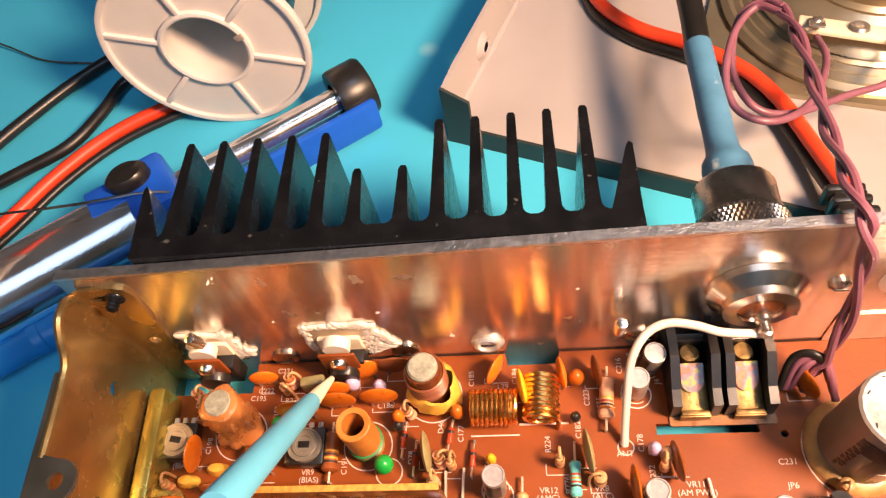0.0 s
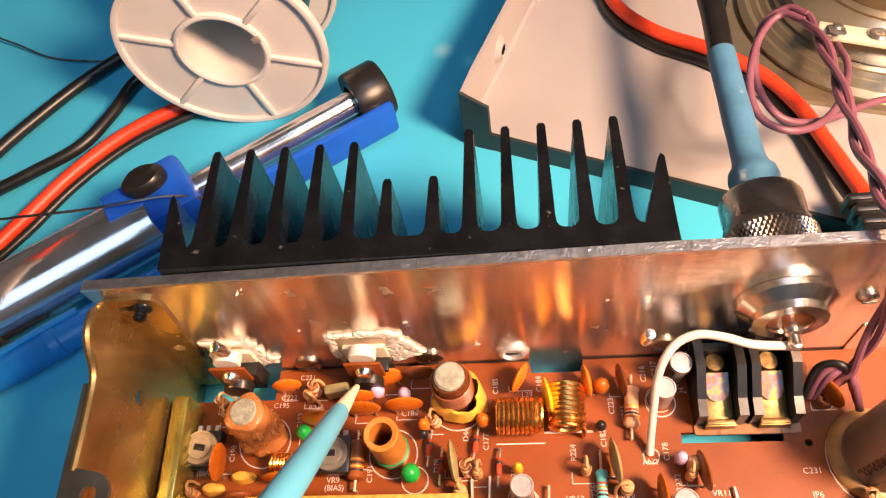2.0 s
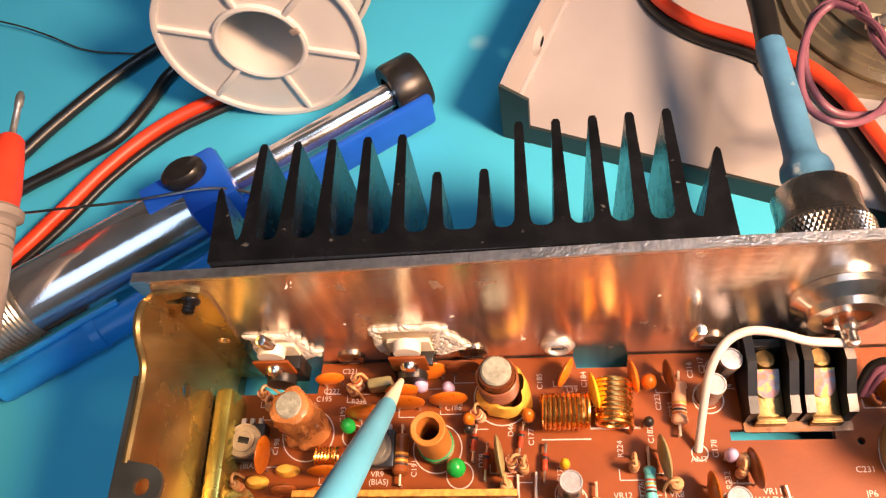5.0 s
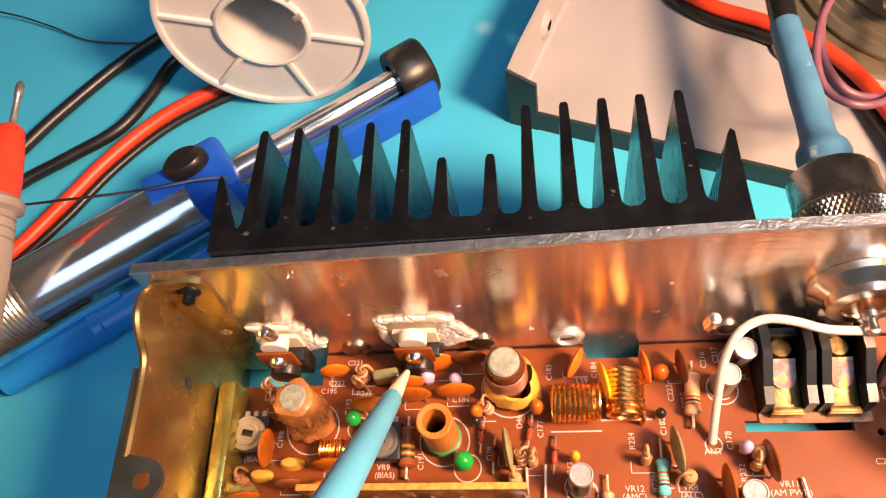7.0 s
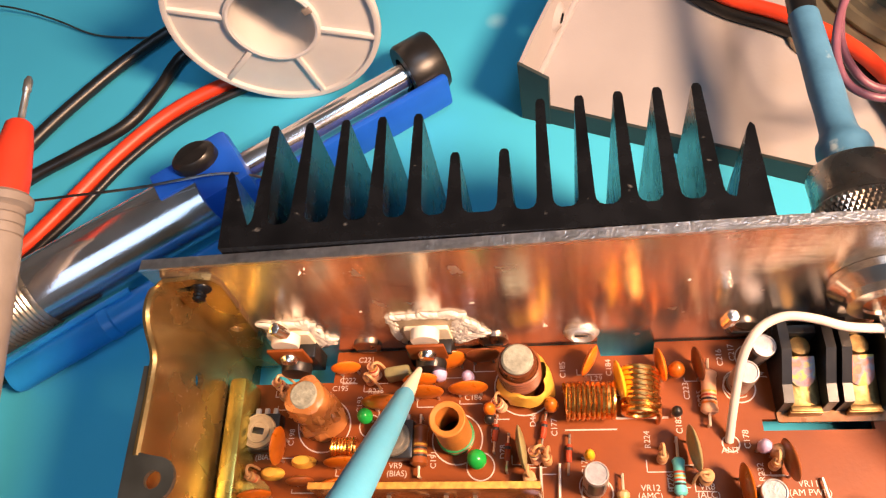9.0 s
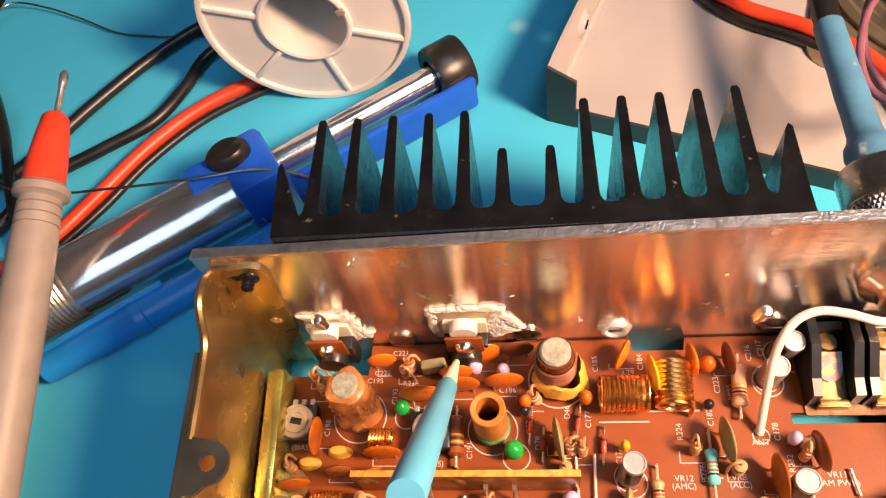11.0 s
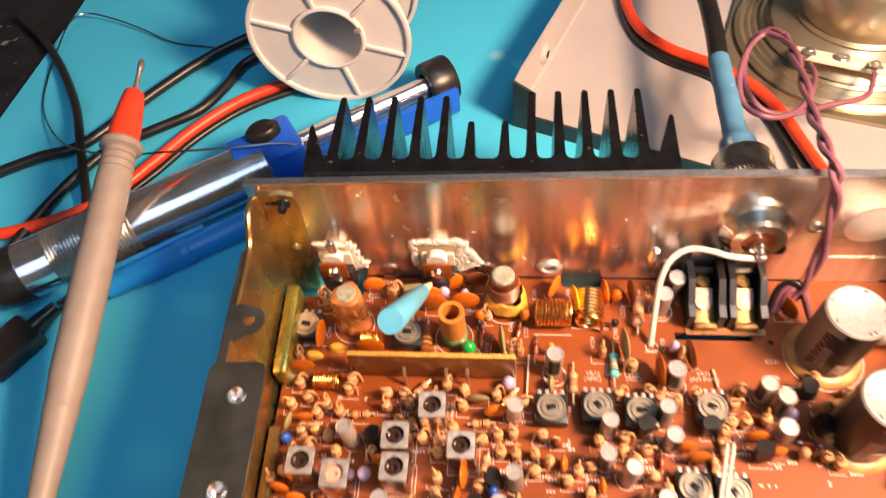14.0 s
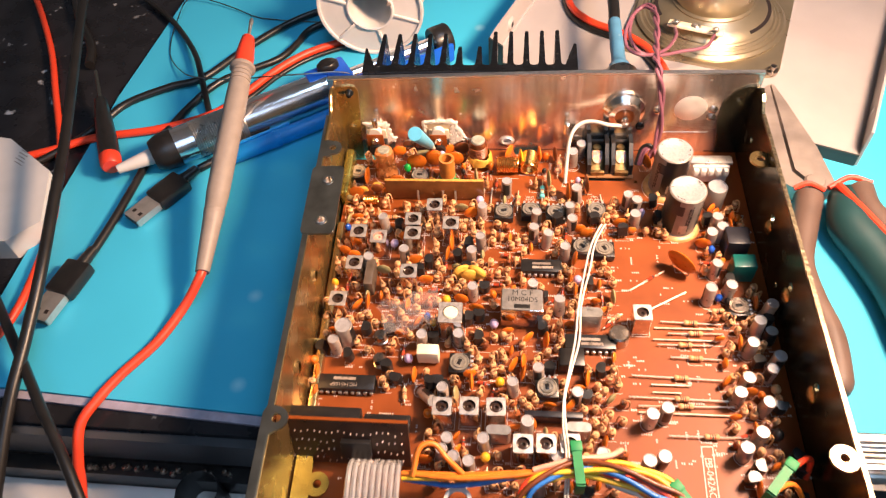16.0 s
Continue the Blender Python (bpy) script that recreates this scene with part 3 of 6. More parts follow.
def put(name, key, make, mats, x, y, z=0.0, rx=0, ry=0, rz=0, r=2.5, parent=None, label=""):
    if parent is None:
        TAKEN.append((x, y, r))
    return part(name, shape(key, make, mats), None, parent or pcb, label, at(x, y, z, rx, ry, rz))


def lead_pair(ob, gap, top, key):
    for s in (-1, 1):
        part("lead", shape(("lead", key, round(top, 1)), lambda: lathe([(0.32, 0), (0.32, top)], 6), TIN), None, ob, m=at(s * gap / 2, 0, 0))


def disc(x, y, d=7.0, rz=0, lean=0, mat=ORANGE, thick=2.0, up=1.0):
    """A dipped ceramic disc that stands on two wires."""
    r = d / 2
    prof = [(0, thick / 2)] + [(r * math.sin(a), thick / 2 * math.cos(a) ** 1.25) for a in [radians(k) for k in (20, 40, 58, 72, 84)]] + [(r, 0)]
    prof = prof + [(p, -q) for p, q in reversed(prof[:-1])]
    ob = put("ceramic_capacitor", ("disc", d, mat.name, thick), lambda: lathe(prof, 22, m=mm(0, 0, r + up, 90, 0, 0)), mat, x, y, 0, lean, 0, rz, r * 0.8)
    lead_pair(ob, d * 0.55, up + 1, "disc%s" % d)
    return ob


def drop(x, y, mat, d=4.2, h=6.5, lean=0, rz=0):
    ob = put("dipped_capacitor", ("drop", mat.name, d), lambda: lathe([(0, 1.2), (0.7, 1.4), (d * 0.42, h * 0.4), (d / 2, h * 0.62), (d * 0.42, h * 0.84), (d * 0.2, h * 0.97), (0, h)], 16), mat, x, y, 0, lean, 0, rz, d / 2)
    lead_pair(ob, 1.4, 2.2, "drop")
    return ob


def resistor_mesh(body, bands, r=1.15, ln=6.2):
    prof, idx, z = [(0, -ln / 2), (r * 0.75, -ln / 2), (r * 1.15, -ln / 2 + 0.5), (r * 1.15, -ln / 2 + 1.3), (r, -ln / 2 + 1.7)], [0, 0, 0, 0], -ln / 2 + 1.7
    for k, b in enumerate(bands):
        prof += [(r, z + 0.15), (r * 1.01, z + 0.17), (r * 1.01, z + 0.62), (r, z + 0.64)]
        idx += [0, 0, b, 0]
        z += 0.8
    prof += [(r, ln / 2 - 1.5), (r * 1.15, ln / 2 - 1.1), (r * 1.15, ln / 2 - 0.5), (r * 0.7, ln / 2), (0, ln / 2)]
    idx += [0] * 5
    return lathe(prof, 12, idx=idx)


BANDS = [TAN, BAND_RED, BAND_DARK, BAND_GOLD, ORANGE]


def resistor(x, y, rz=0, standing=True, bands=(1, 2, 1, 3), body=TAN, ln=6.2, r=1.15, span=9.0, lean=0):
    mats = [body] + BANDS[1:]
    key = ("res", body.name, bands, ln, r)
    if standing:
        ob = put("resistor", key, lambda: resistor_mesh(body, bands, r, ln), mats, x, y, ln / 2 + 0.8, lean, 0, rz, 1.8)
        part("lead", shape(("hairpin", ln), lambda: sweep([(0, 0, ln / 2 - 0.2), (0, 0, ln / 2 + 1.0), (0.8, 0, ln / 2 + 1.7), (1.8, 0, ln / 2 + 1.3), (2.4, 0, ln / 2 - 1), (2.5, 0, -ln / 2 - 1)], 0.33, 6, 4), TAN), None, ob)
    else:
        ob = put("resistor", key, lambda: resistor_mesh(body, bands, r, ln), mats, x, y, r + 0.5, 0, 90, rz, 2.6)
        part("lead", shape(("staple", ln, span), lambda: sweep([(r + 0.5, 0, -span / 2), (0.1, 0, -span / 2), (0, 0, -span / 2 + 0.6), (0, 0, span / 2 - 0.6), (0.1, 0, span / 2), (r + 0.5, 0, span / 2)], 0.3, 6, 3), LINK), None, ob)
    return ob


def diode(x, y, rz=0, span=9.0):
    prof = [(0, -1.9), (0.5, -1.9), (0.7, -1.5), (0.7, 0.5), (0.73, 0.55), (0.73, 1.2), (0.7, 1.25), (0.7, 1.6), (0.5, 1.9), (0, 1.9)]
    ob = put("diode", "diode", lambda: lathe(prof, 12, idx=[0, 0, 0, 0, 1, 0, 0, 0, 0]), [GLASS_RED, BAND_DARK], x, y, 1.6, 0, 90, rz, 2.4)
    part("lead", shape(("dlead", span), lambda: sweep([(1.6, 0, -span / 2), (0.1, 0, -span / 2), (0, 0, -span / 2 + 0.6), (0, 0, span / 2 - 0.6), (0.1, 0, span / 2), (1.6, 0, span / 2)], 0.28, 6, 3), TIN), None, ob)
    return ob


def electrolytic(x, y, d=5.0, h=11.0, lean=0, rz=0, sleeve=SLEEVE):
    r = d / 2
    ob = put("electrolytic_capacitor", ("elko", d, h, sleeve.name), lambda: lathe([(0, 0.3), (r * 0.9, 0.3), (r, 0.7), (r, 1.6), (r * 0.95, 2.0), (r, 2.5), (r, h - 0.4), (r * 0.93, h)], 22), sleeve, x, y, 0, lean, 0, rz, r)
    part("end_disc", shape(("elkotop", d, h), lambda: lathe([(r * 0.93, h), (r * 0.86, h + 0.02), (r * 0.8, h - 0.25), (0, h - 0.25)], 22), CAP_TOP), None, ob)
    part("stripe", shape(("elkostripe", d, h), lambda: stripe(r + 0.06, 3.0, h - 0.9, 38), PLASTIC_BLACK), None, ob, m=at(0, 0, 0, 0, 0, (x * 37 + y * 53) % 360))
    return ob


def stripe(r, z0, z1, half):
    """A printed strip that wraps part of a round sleeve."""
    bm = bmesh.new()
    rows = [[bm.verts.new((rr * math.cos(radians(-half + 2 * half * k / 6)), rr * math.sin(radians(-half + 2 * half * k / 6)), z)) for k in range(7)] for rr, z in ((r - 0.05, z0), (r, z0), (r, z1), (r - 0.05, z1))]
    for p, q in zip(rows, rows[1:]):
        for k in range(6):
            bm.faces.new((p[k], p[k + 1], q[k + 1], q[k]))
    return bm


def coil_can(x, y, w=7.5, h=12.0, rz=0, core=BOARD_DARK):
    def body():
        bm = plate(rounded(-w / 2, -w / 2, w / 2, w / 2, 0.7, 3), h, [ring_pts(0, 0, w * 0.33, 18)])
        return bm
    ob = put("coil_can", ("can", w, h), body, CAN, x, y, 0, 0, 0, rz, w * 0.62)
    part("top", shape(("cantop", w, h), lambda: plate(rounded(-w / 2 + 0.15, -w / 2 + 0.15, w / 2 - 0.15, w / 2 - 0.15, 0.6, 3), 0.12, [ring_pts(0, 0, w * 0.33, 18)], m=mm(0, 0, h + 0.01)), CAN_TOP), None, ob)
    c = part("core", shape(("core", w, h, core.name), lambda: lathe([(0, h - 1.6), (w * 0.08, h - 1.6), (w * 0.1, h - 0.9), (w * 0.2, h - 0.8), (w * 0.325, h - 1.3), (w * 0.325, 1)], 16), core), None, ob)
    return ob


def trimmer(x, y, rz=0, angle=20, face=POT_FACE):
    ob = put("trimmer_resistor", "trimbase", lambda: box(9.0, 8.6, 3.6, (0, 0, 2.4), 0.5), PLASTIC_BLACK, x, y, 0, 0, 0, rz, 5)
    part("rotor", shape(("rotor", face.name), lambda: lathe([(0.7, 4.9), (1.9, 4.9), (2.0, 5.2), (2.7, 5.2), (2.8, 4.8), (3.4, 4.8), (3.5, 5.1), (3.9, 5.1), (4.0, 4.2)], 26), face), None, ob, "round metal rotor")
    part("slot", shape("trimslot", lambda: box(1.5, 2.6, 0.5, (0, 0, 4.9), 0.15), PLASTIC_BLACK), None, ob, m=at(0, 0, 0, 0, 0, angle))
    for k in range(4):
        part("leg", shape("trimleg", lambda: box(1.1, 1.5, 1.0, (0, 4.7, 3.6), 0.2), CAP_TOP), None, ob, m=at(-3.2 + 2.1 * k, 0, 0))
    return ob


def chip(x, y, n=16, rz=0, w=6.6):
    ln = n / 2 * 2.54
    ob = put("integrated_circuit", ("chip", n), lambda: box(ln, w, 3.4, (0, 0, 2.6), 0.35), PLASTIC_BLACK, x, y, 0, 0, 0, rz, ln * 0.5)
    for k in range(n // 2):
        for s in (-1, 1):
            part("pin", shape("pin", lambda: box(0.6, 0.3, 1.6, (0, 0.15, 0.2), bm=box(1.3, 0.9, 1.4, (0, 0, 1.6), 0.1)), TIN), None, ob, m=at(-ln / 2 + 1.27 + 2.54 * k, s * (w / 2 + 0.3), 0))
    return ob


def transistor(x, y, rz=0, lean=0):
    def make():
        pts = [(2.4 * math.cos(radians(a)), 2.4 * math.sin(radians(a))) for a in range(-35, 216, 25)]
        return plate(pts, 5.0, m=mm(0, 0, 2))
    ob = put("transistor", "to92", make, PLASTIC_BLACK, x, y, 0, lean, 0, rz, 2.6)
    for k in (-1, 0, 1):
        part("leg", shape("trleg", lambda: lathe([(0.3, 0), (0.3, 2.2)], 6), TIN), None, ob, m=at(k * 1.3, 0, 0))
    return ob


def coil(x, y, turns, d, pitch, rz=0, z=None, wire=0.5):
    pts = [(d / 2 * math.cos(2 * math.pi * k / 16), -turns * pitch / 2 + pitch * k / 16, d / 2 * math.sin(2 * math.pi * k / 16)) for k in range(turns * 16 + 1)]
    pts = [(d / 2, pts[0][1], -d / 2 - 1)] + pts + [(d / 2, pts[-1][1], -d / 2 - 1)]
    TAKEN.append((x, y, max(d, turns * pitch) / 2))
    return part("copper_coil", sweep(pts, wire, 7, 0), COPPER, pcb, m=at(x, y, z if z is not None else d / 2 + wire + 0.4, 0, 0, rz))


def jumper(x0, y0, x1, y1):
    a, b = Vector((x0, y0, 0)), Vector((x1, y1, 0))
    return part("wire_link", sweep([a, a + Vector((0, 0, 0.9)), a.lerp(b, 0.04) + Vector((0, 0, 1.0)), a.lerp(b, 0.96) + Vector((0, 0, 1.0)), b + Vector((0, 0, 0.9)), b], 0.33, 6, 3), LINK, pcb)


# crystal filter, coil cans and chips
filt = put("crystal_filter", "filter", lambda: box(17.6, 11.2, 13.4, (0, 0, 6.9), 0.8), CAN, 91.6, -100.6, 0, 0, 0, -1, 10, label="tinned metal filter can with black lettering")
INK = PLASTIC_BLACK
part("top", plate(rounded(-8.3, -5.1, 8.3, 5.1, 0.8, 3), 0.1, m=mm(0, 0, 13.505)), CAN_DULL, filt)
lettering("M C F", 2.5, INK, filt, 0, 3.2, 13.62)
lettering("10M04DS", 2.3, INK, filt, 0, 0, 13.62)
part("printing", box(6.5, 1.9, 0.05, (0, -3.3, 13.63)), INK, filt)
for x, y in ((50.8, -48.2), (41.7, -56.9), (17.6, -64.5), (42.3, -65.2), (59.1, -58.9), (18.3, -82.3), (42.7, -86.2), (14.2, -101.4), (62.1, -148.5), (72.3, -147.9), (82.4, -147.8), (92.6, -161.7), (100.9, -161.3), (109.5, -160.9), (139.9, -104.1)):
    coil_can(x, y, rz=random.uniform(-3, 3))
coil_can(27.1, -67.5, core=PINK_WIRE)
big = coil_can(62.5, -108.1, 10.0, 14.0)
part("cap", lathe([(0, 14.6), (2.6, 14.5), (3.1, 13.9)], 20), TAGBOARD, big, "cream sealing disc")
ic1 = chip(22.2, -136.0, 18)
lettering("MC145106P", 1.6, SLEEVE, ic1, -1, -1.2, 4.33, 180)
part("printing", box(9, 1.2, 0.05, (-1, 1.4, 4.33)), SLEEVE, ic1)
for x, y, n in ((99.8, -76.0, 14), (119.4, -113.8, 16)):
    c = chip(x, y, n)
    part("printing", box(8, 1.2, 0.05, (0, 0.9, 4.33)), SLEEVE, c)
    part("printing", box(9, 1.2, 0.05, (0.6, -1.2, 4.33)), SLEEVE, c)
chip(40.5, -152.5, 14)
put("relay", "relay", lambda: box(10, 8, 6.5, (0, 0, 3.6), 0.5), PLASTIC_BLACK, 111.5, -122.5, r=6, label="black plastic block")
put("crystal", "crystal", lambda: plate(rounded(-5.5, -2.3, 5.5, 2.3, 2.2, 5), 12.5), TIN, 118.5, -105.0, r=6, label="tinned crystal can")
for x, y in ((83.5, -155.5), (113.0, -153.0)):
    put("crystal", "crystal2", lambda: plate(rounded(-4.6, -1.9, 4.6, 1.9, 1.8, 5), 9), TIN, x, y, r=5, label="tinned crystal can")
put("round_inductor", "roundind", lambda: lathe([(0, 6.5), (3.6, 6.4), (4.2, 5.8), (4.2, 0.4)], 26), GUNMETAL, 131.0, -110.5, r=4.6)

# electrolytics
for x, y in ((83.4, -32.2), (116.9, -35), (142.3, -42.6), (141.9, -50.4), (177.2, -52), (173.9, -59.8), (178.6, -57.0), (168.9, -91), (176.7, -88.5), (185.8, -105.9), (191.0, -97.2), (181.1, -115.6), (190.2, -120.9), (177, -130.9), (173.3, -136.9), (181.9, -140.4), (177.7, -152.6), (172.4, -158.4), (145.7, -144.7), (139.9, -147), (142.1, -162.8), (121.1, -163.5), (94.2, -152.3), (137.2, -165.1)):
    electrolytic(x, y, lean=random.uniform(-5, 5), rz=random.uniform(0, 360))
for x, y in ((15.1, -120.3), (70.5, -92), (69, -72.4), (73.1, -65), (72.3, -46.3), (96.4, -59.3), (101.9, -62.4), (110.4, -68.9), (114, -52.9), (107.3, -98.3), (64.4, -159.9), (62.5, -164.5), (67.9, -166.2), (73.1, -168.2), (173.4, -77.3), (186.6, -126.2)):
    electrolytic(x, y, 4.6, 10.5, lean=random.uniform(-6, 6), rz=random.uniform(0, 360))
electrolytic(18.8, -115.0, 7.4, 13)
electrolytic(179.1, -35.9, 9.0, 13, sleeve=BIG_SLEEVE)
electrolytic(118.9, -4.9, 5.0, 11, 8, 20)
electrolytic(115.5, -10.8, 5.0, 11, 6, -20)
tilted = electrolytic(52.0, -137.0, 4.6, 11, 55, 40)
for x, y, h in ((158.8, -24.7, 25.5), (161.6, -48.4, 25.5)):
    c = electrolytic(x, y, 16.0, h, 2, 30, BIG_SLEEVE)
    c["label"] = "large grey electrolytic capacitor with a torn sleeve"
    part("label_patch", stripe(8.08, h - 9.5, h - 3.5, 20), SLATE, c, "dark printed patch", m=at(0, 0, 0, 0, 0, -150))
    part("label_patch", stripe(8.07, 4.0, 9.5, 13), SLEEVE, c, "pale printed square", m=at(0, 0, 0, 0, 0, -118))
    pr = random.Random(int(h * 7 + x))
    for col, turn_ in enumerate((-178, -172, -112, -104, -72, -64, -56)):
        z = 4.0 + pr.uniform(0, 2)
        while z < h - 4:
            ln = pr.uniform(0.8, 2.0)
            part("printing", stripe(8.06, z, z + ln, pr.uniform(2.0, 3.6)), INK, c, m=at(0, 0, 0, 0, 0, turn_ + pr.uniform(-0.8, 0.8)))
            z += ln + pr.uniform(0.4, 0.9)
    part("glue_ring", lathe([(8, 1.6), (9.2, 1.4), (10.2, 0.6), (10.4, 0), (8, 0)], 26), FOOT_GLUE, c, "amber glue round the foot")
    for k in range(9):
        a = random.uniform(0, 360)
        part("sleeve_tear", box(1.0, 0.3, 0.04, (6.6, 0, h + 0.04), turn=Matrix.Rotation(radians(random.uniform(0, 90)), 4, "Z")), INK, c, m=at(0, 0, 0, 0, 0, a))

# trimmers
for x, y, a in ((82.6, -44.9, 100), (95.2, -43.9, 40), (106.6, -45.1, 80), (125.3, -43.4, 60), (118.0, -65.1, 50), (127.6, -66.1, 30), (101.8, -135.1, 10)):
    trimmer(x, y, 0, a)
trimmer(180.5, -94.8, -90, 10, GUNMETAL)
trimmer(66.9, -125.6, -90, 70)
trimmer(9.6, -20.5, 0, 80, POT_CREAM)
trimmer(40.7, -22.5, 0, 90)
# black fragments beside the trimmers
transistor(107.5, -49.5, 30)
transistor(124.0, -49.0, 10)

# power transistors bolted to the panel, with white paste
for x, wide in ((17.2, 12.5), (49.0, 17.0)):
    p = put("power_transistor", "powertr", lambda: box(10.2, 4.0, 9.0, (0, 0, 4.5), 0.4), PLASTIC_BLACK, x, -2.9, 0, 0, 0, 0, 6, label="power transistor smeared with white thermal paste")
    part("metal_tab", plate(rounded(-5, 0, 5, 8, 0.6), 1.2, [ring_pts(0, 4.5, 1.6, 12)], m=mm(0, 2.5, 6.5, 90, 0, 0)), TAGBOARD, p, "paste-smeared mounting tab")
    part("bush", lathe([(0, 2.6), (3.0, 2.6), (3.2, 2.2), (3.2, 0), (0, 0)], 20, m=mm(0, 1.0, 14.6, 90, 0, 0)), WHITE_WIRE, p, "white insulating bush")
    part("fibre_washer", box(8.5, 0.8, 7.5, (0, -2.4, 11.0), 0.3, turn=None), BOARD, p, "brown fibre washer")
    part("screw", lathe([(0, 1.6), (1.6, 1.4), (2.2, 0.5), (2.2, 0)], 16, m=mm(0, -2.8, 11.0, 90)), CHROME, p)
    part("screw_end", lathe([(0, 2.6), (3.4, 2.2), (3.6, 0)], 18, m=mm(0, -2.6, 5.6, 90)), PLASTIC_BLACK, p)
    tall = 19.0 if wide > 13 else 17.0
    part("mica_sheet", plate(rounded(-wide * 0.42, 4.5, wide * 0.42, tall - 0.8, 1.4), 0.5, m=mm(0, 2.8, 0, 90, 0, 0)), MICA, p, "cream insulating sheet")
    bm = bmesh.new()
    rnd = random.Random(int(x))
    runs = [((wide * 0.40, 5), (wide * 0.44, tall), 1.6, 70), ((wide * 0.44, 9), (wide * 0.62, 7), 1.5, 26), ((-wide * 0.42, tall), (wide * 0.42, tall), 0.5, 46)]
    if wide > 13:
        runs += [((-wide * 0.43, 8), (-wide * 0.43, tall), 0.6, 30), ((wide * 0.5, 15), (wide * 0.68, 10), 1.2, 40)]
    for (ax, az), (bx, bz), loose, many in runs:
        slope = math.degrees(math.atan2(bz - az, bx - ax))
        for k in range(many):
            f, s = rnd.random(), rnd.uniform(0.4, 1.1)
            c = (ax + (bx - ax) * f + rnd.gauss(0, loose * 0.5), 2.5, az + (bz - az) * f + rnd.gauss(0, loose * 0.5))
            flat = mm(*c, 90, 0, 0) @ Matrix.Rotation(radians(slope + rnd.gauss(0, 30)), 4, "Z") @ Matrix.Diagonal((rnd.uniform(1.2, 2.8), rnd.uniform(0.6, 1.1), 1, 1))
            lathe([(0, 0.34 + 0.12 * s), (s * 0.5, 0.30 + 0.1 * s), (s * 0.85, 0.14), (s * 1.05, -0.3)], 9, bm, flat)
    part("paste", bm, PASTE, p, "smeared white thermal paste")

# coil formers
def lumpy(profile, seg, amount, seed):
    """A turned body with an uneven, hand-dripped surface."""
    bm = lathe(profile, seg)
    rn = random.Random(seed)
    a, b, c = rn.uniform(0, 6), rn.uniform(0, 6), rn.uniform(0, 6)
    for v in bm.verts:
        r = math.hypot(v.co.x, v.co.y)
        if r > 0.01:
            t = math.atan2(v.co.y, v.co.x)
            k = 1 + amount / r * (math.sin(3 * t + a + v.co.z * 0.5) + 0.7 * math.sin(5 * t + b - v.co.z) + rn.uniform(-0.5, 0.5))
            v.co.x, v.co.y = v.co.x * k, v.co.y * k
            v.co.z += amount * 0.6 * math.sin(2 * t + c)
    return bm


def former(x, y, d, h, mat, hollow, lean=0, rz=0):
    r = d / 2
    prof = ([(r, 0), (r, h), (r * 0.94, h + 0.2), (r * 0.66, h), (r * 0.66, h - 9)] if hollow else [(r, 0), (r * 1.02, h * 0.7), (r * 0.9, h), (0, h)])
    ob = put("coil_former", ("former", d, h, mat.name), lambda: lathe(prof, 26), mat, x, y, 0, lean, 0, rz, r + 1)
    return ob


f = former(54.4, -21.6, 7.6, 15.0, FORMER, True)
f["label"] = "hollow brown coil former with green winding"
for k in range(3):
    part("winding", lathe([(3.8, 1.7 + 0.8 * k), (4.15, 1.9 + 0.8 * k), (4.15, 2.1 + 0.8 * k), (3.8, 2.3 + 0.8 * k)], 26), GREEN_TIE if k != 1 else BROWN, f)
f = former(69.0, -9.4, 8.6, 15.0, JAR, False)
part("slug", lathe([(0, 16.2), (2.9, 16.1), (3.4, 15.6), (3.4, 13)], 22), FERRITE, f, "grey ferrite slug end")
part("glue_collar", lumpy([(4.2, 1.2), (5.5, 2.0), (6.2, 3.6), (5.6, 5.4), (4.9, 7.2), (4.2, 7.6)], 26, 0.45, 4), GLUE, f, "yellow glue collar", m=at(0.6, -0.3, 0, 5, 9, 0))
for k in range(6):
    part("winding", lathe([(4.3, 6 + 1.1 * k), (4.75, 6.3 + 1.1 * k), (4.75, 6.7 + 1.1 * k), (4.3, 7 + 1.1 * k)], 22), BROWN, f)
f = put("coil_former", "wax_former", lambda: lumpy([(5.6, 0), (5.3, 2.5), (4.9, 5), (4.6, 7.5), (4.5, 10), (4.7, 12), (4.4, 14), (3.3, 14.7), (0, 14.7)], 30, 0.28, 9), WAX, 23.0, -16.6, 0, -4, 0, 0, 5.2, label="coil former sealed in lumpy brown wax")
part("slug", lathe([(0, 15.2), (2.8, 15.1), (3.2, 14.6), (3.2, 12)], 22), FERRITE, f, "grey ferrite slug end")
for wa, wz, ws in ((200, 6, 1.5), (250, 4, 1.8), (300, 9, 1.3), (340, 5, 1.6), (280, 2.2, 1.9), (225, 11, 1.1)):
    part("wax_run", lumpy([(0, -ws * 1.6), (ws * 0.7, -ws), (ws, 0), (ws * 0.6, ws), (0, ws * 1.5)], 12, 0.2, wa), WAX, f, m=at(4.2 * math.cos(radians(wa)), 4.2 * math.sin(radians(wa)), wz))

coil(83.6, -15.2, 10, 7.4, 1.05, rz=90, wire=0.51)
coil(94.4, -13.4, 9, 7.4, 1.15, rz=-4, wire=0.58)
coil(29.2, -24.0, 7, 4.0, 0.75, rz=90, wire=0.36)
coil(18.2, -38.0, 9, 4.2, 0.8, rz=90, wire=0.38)

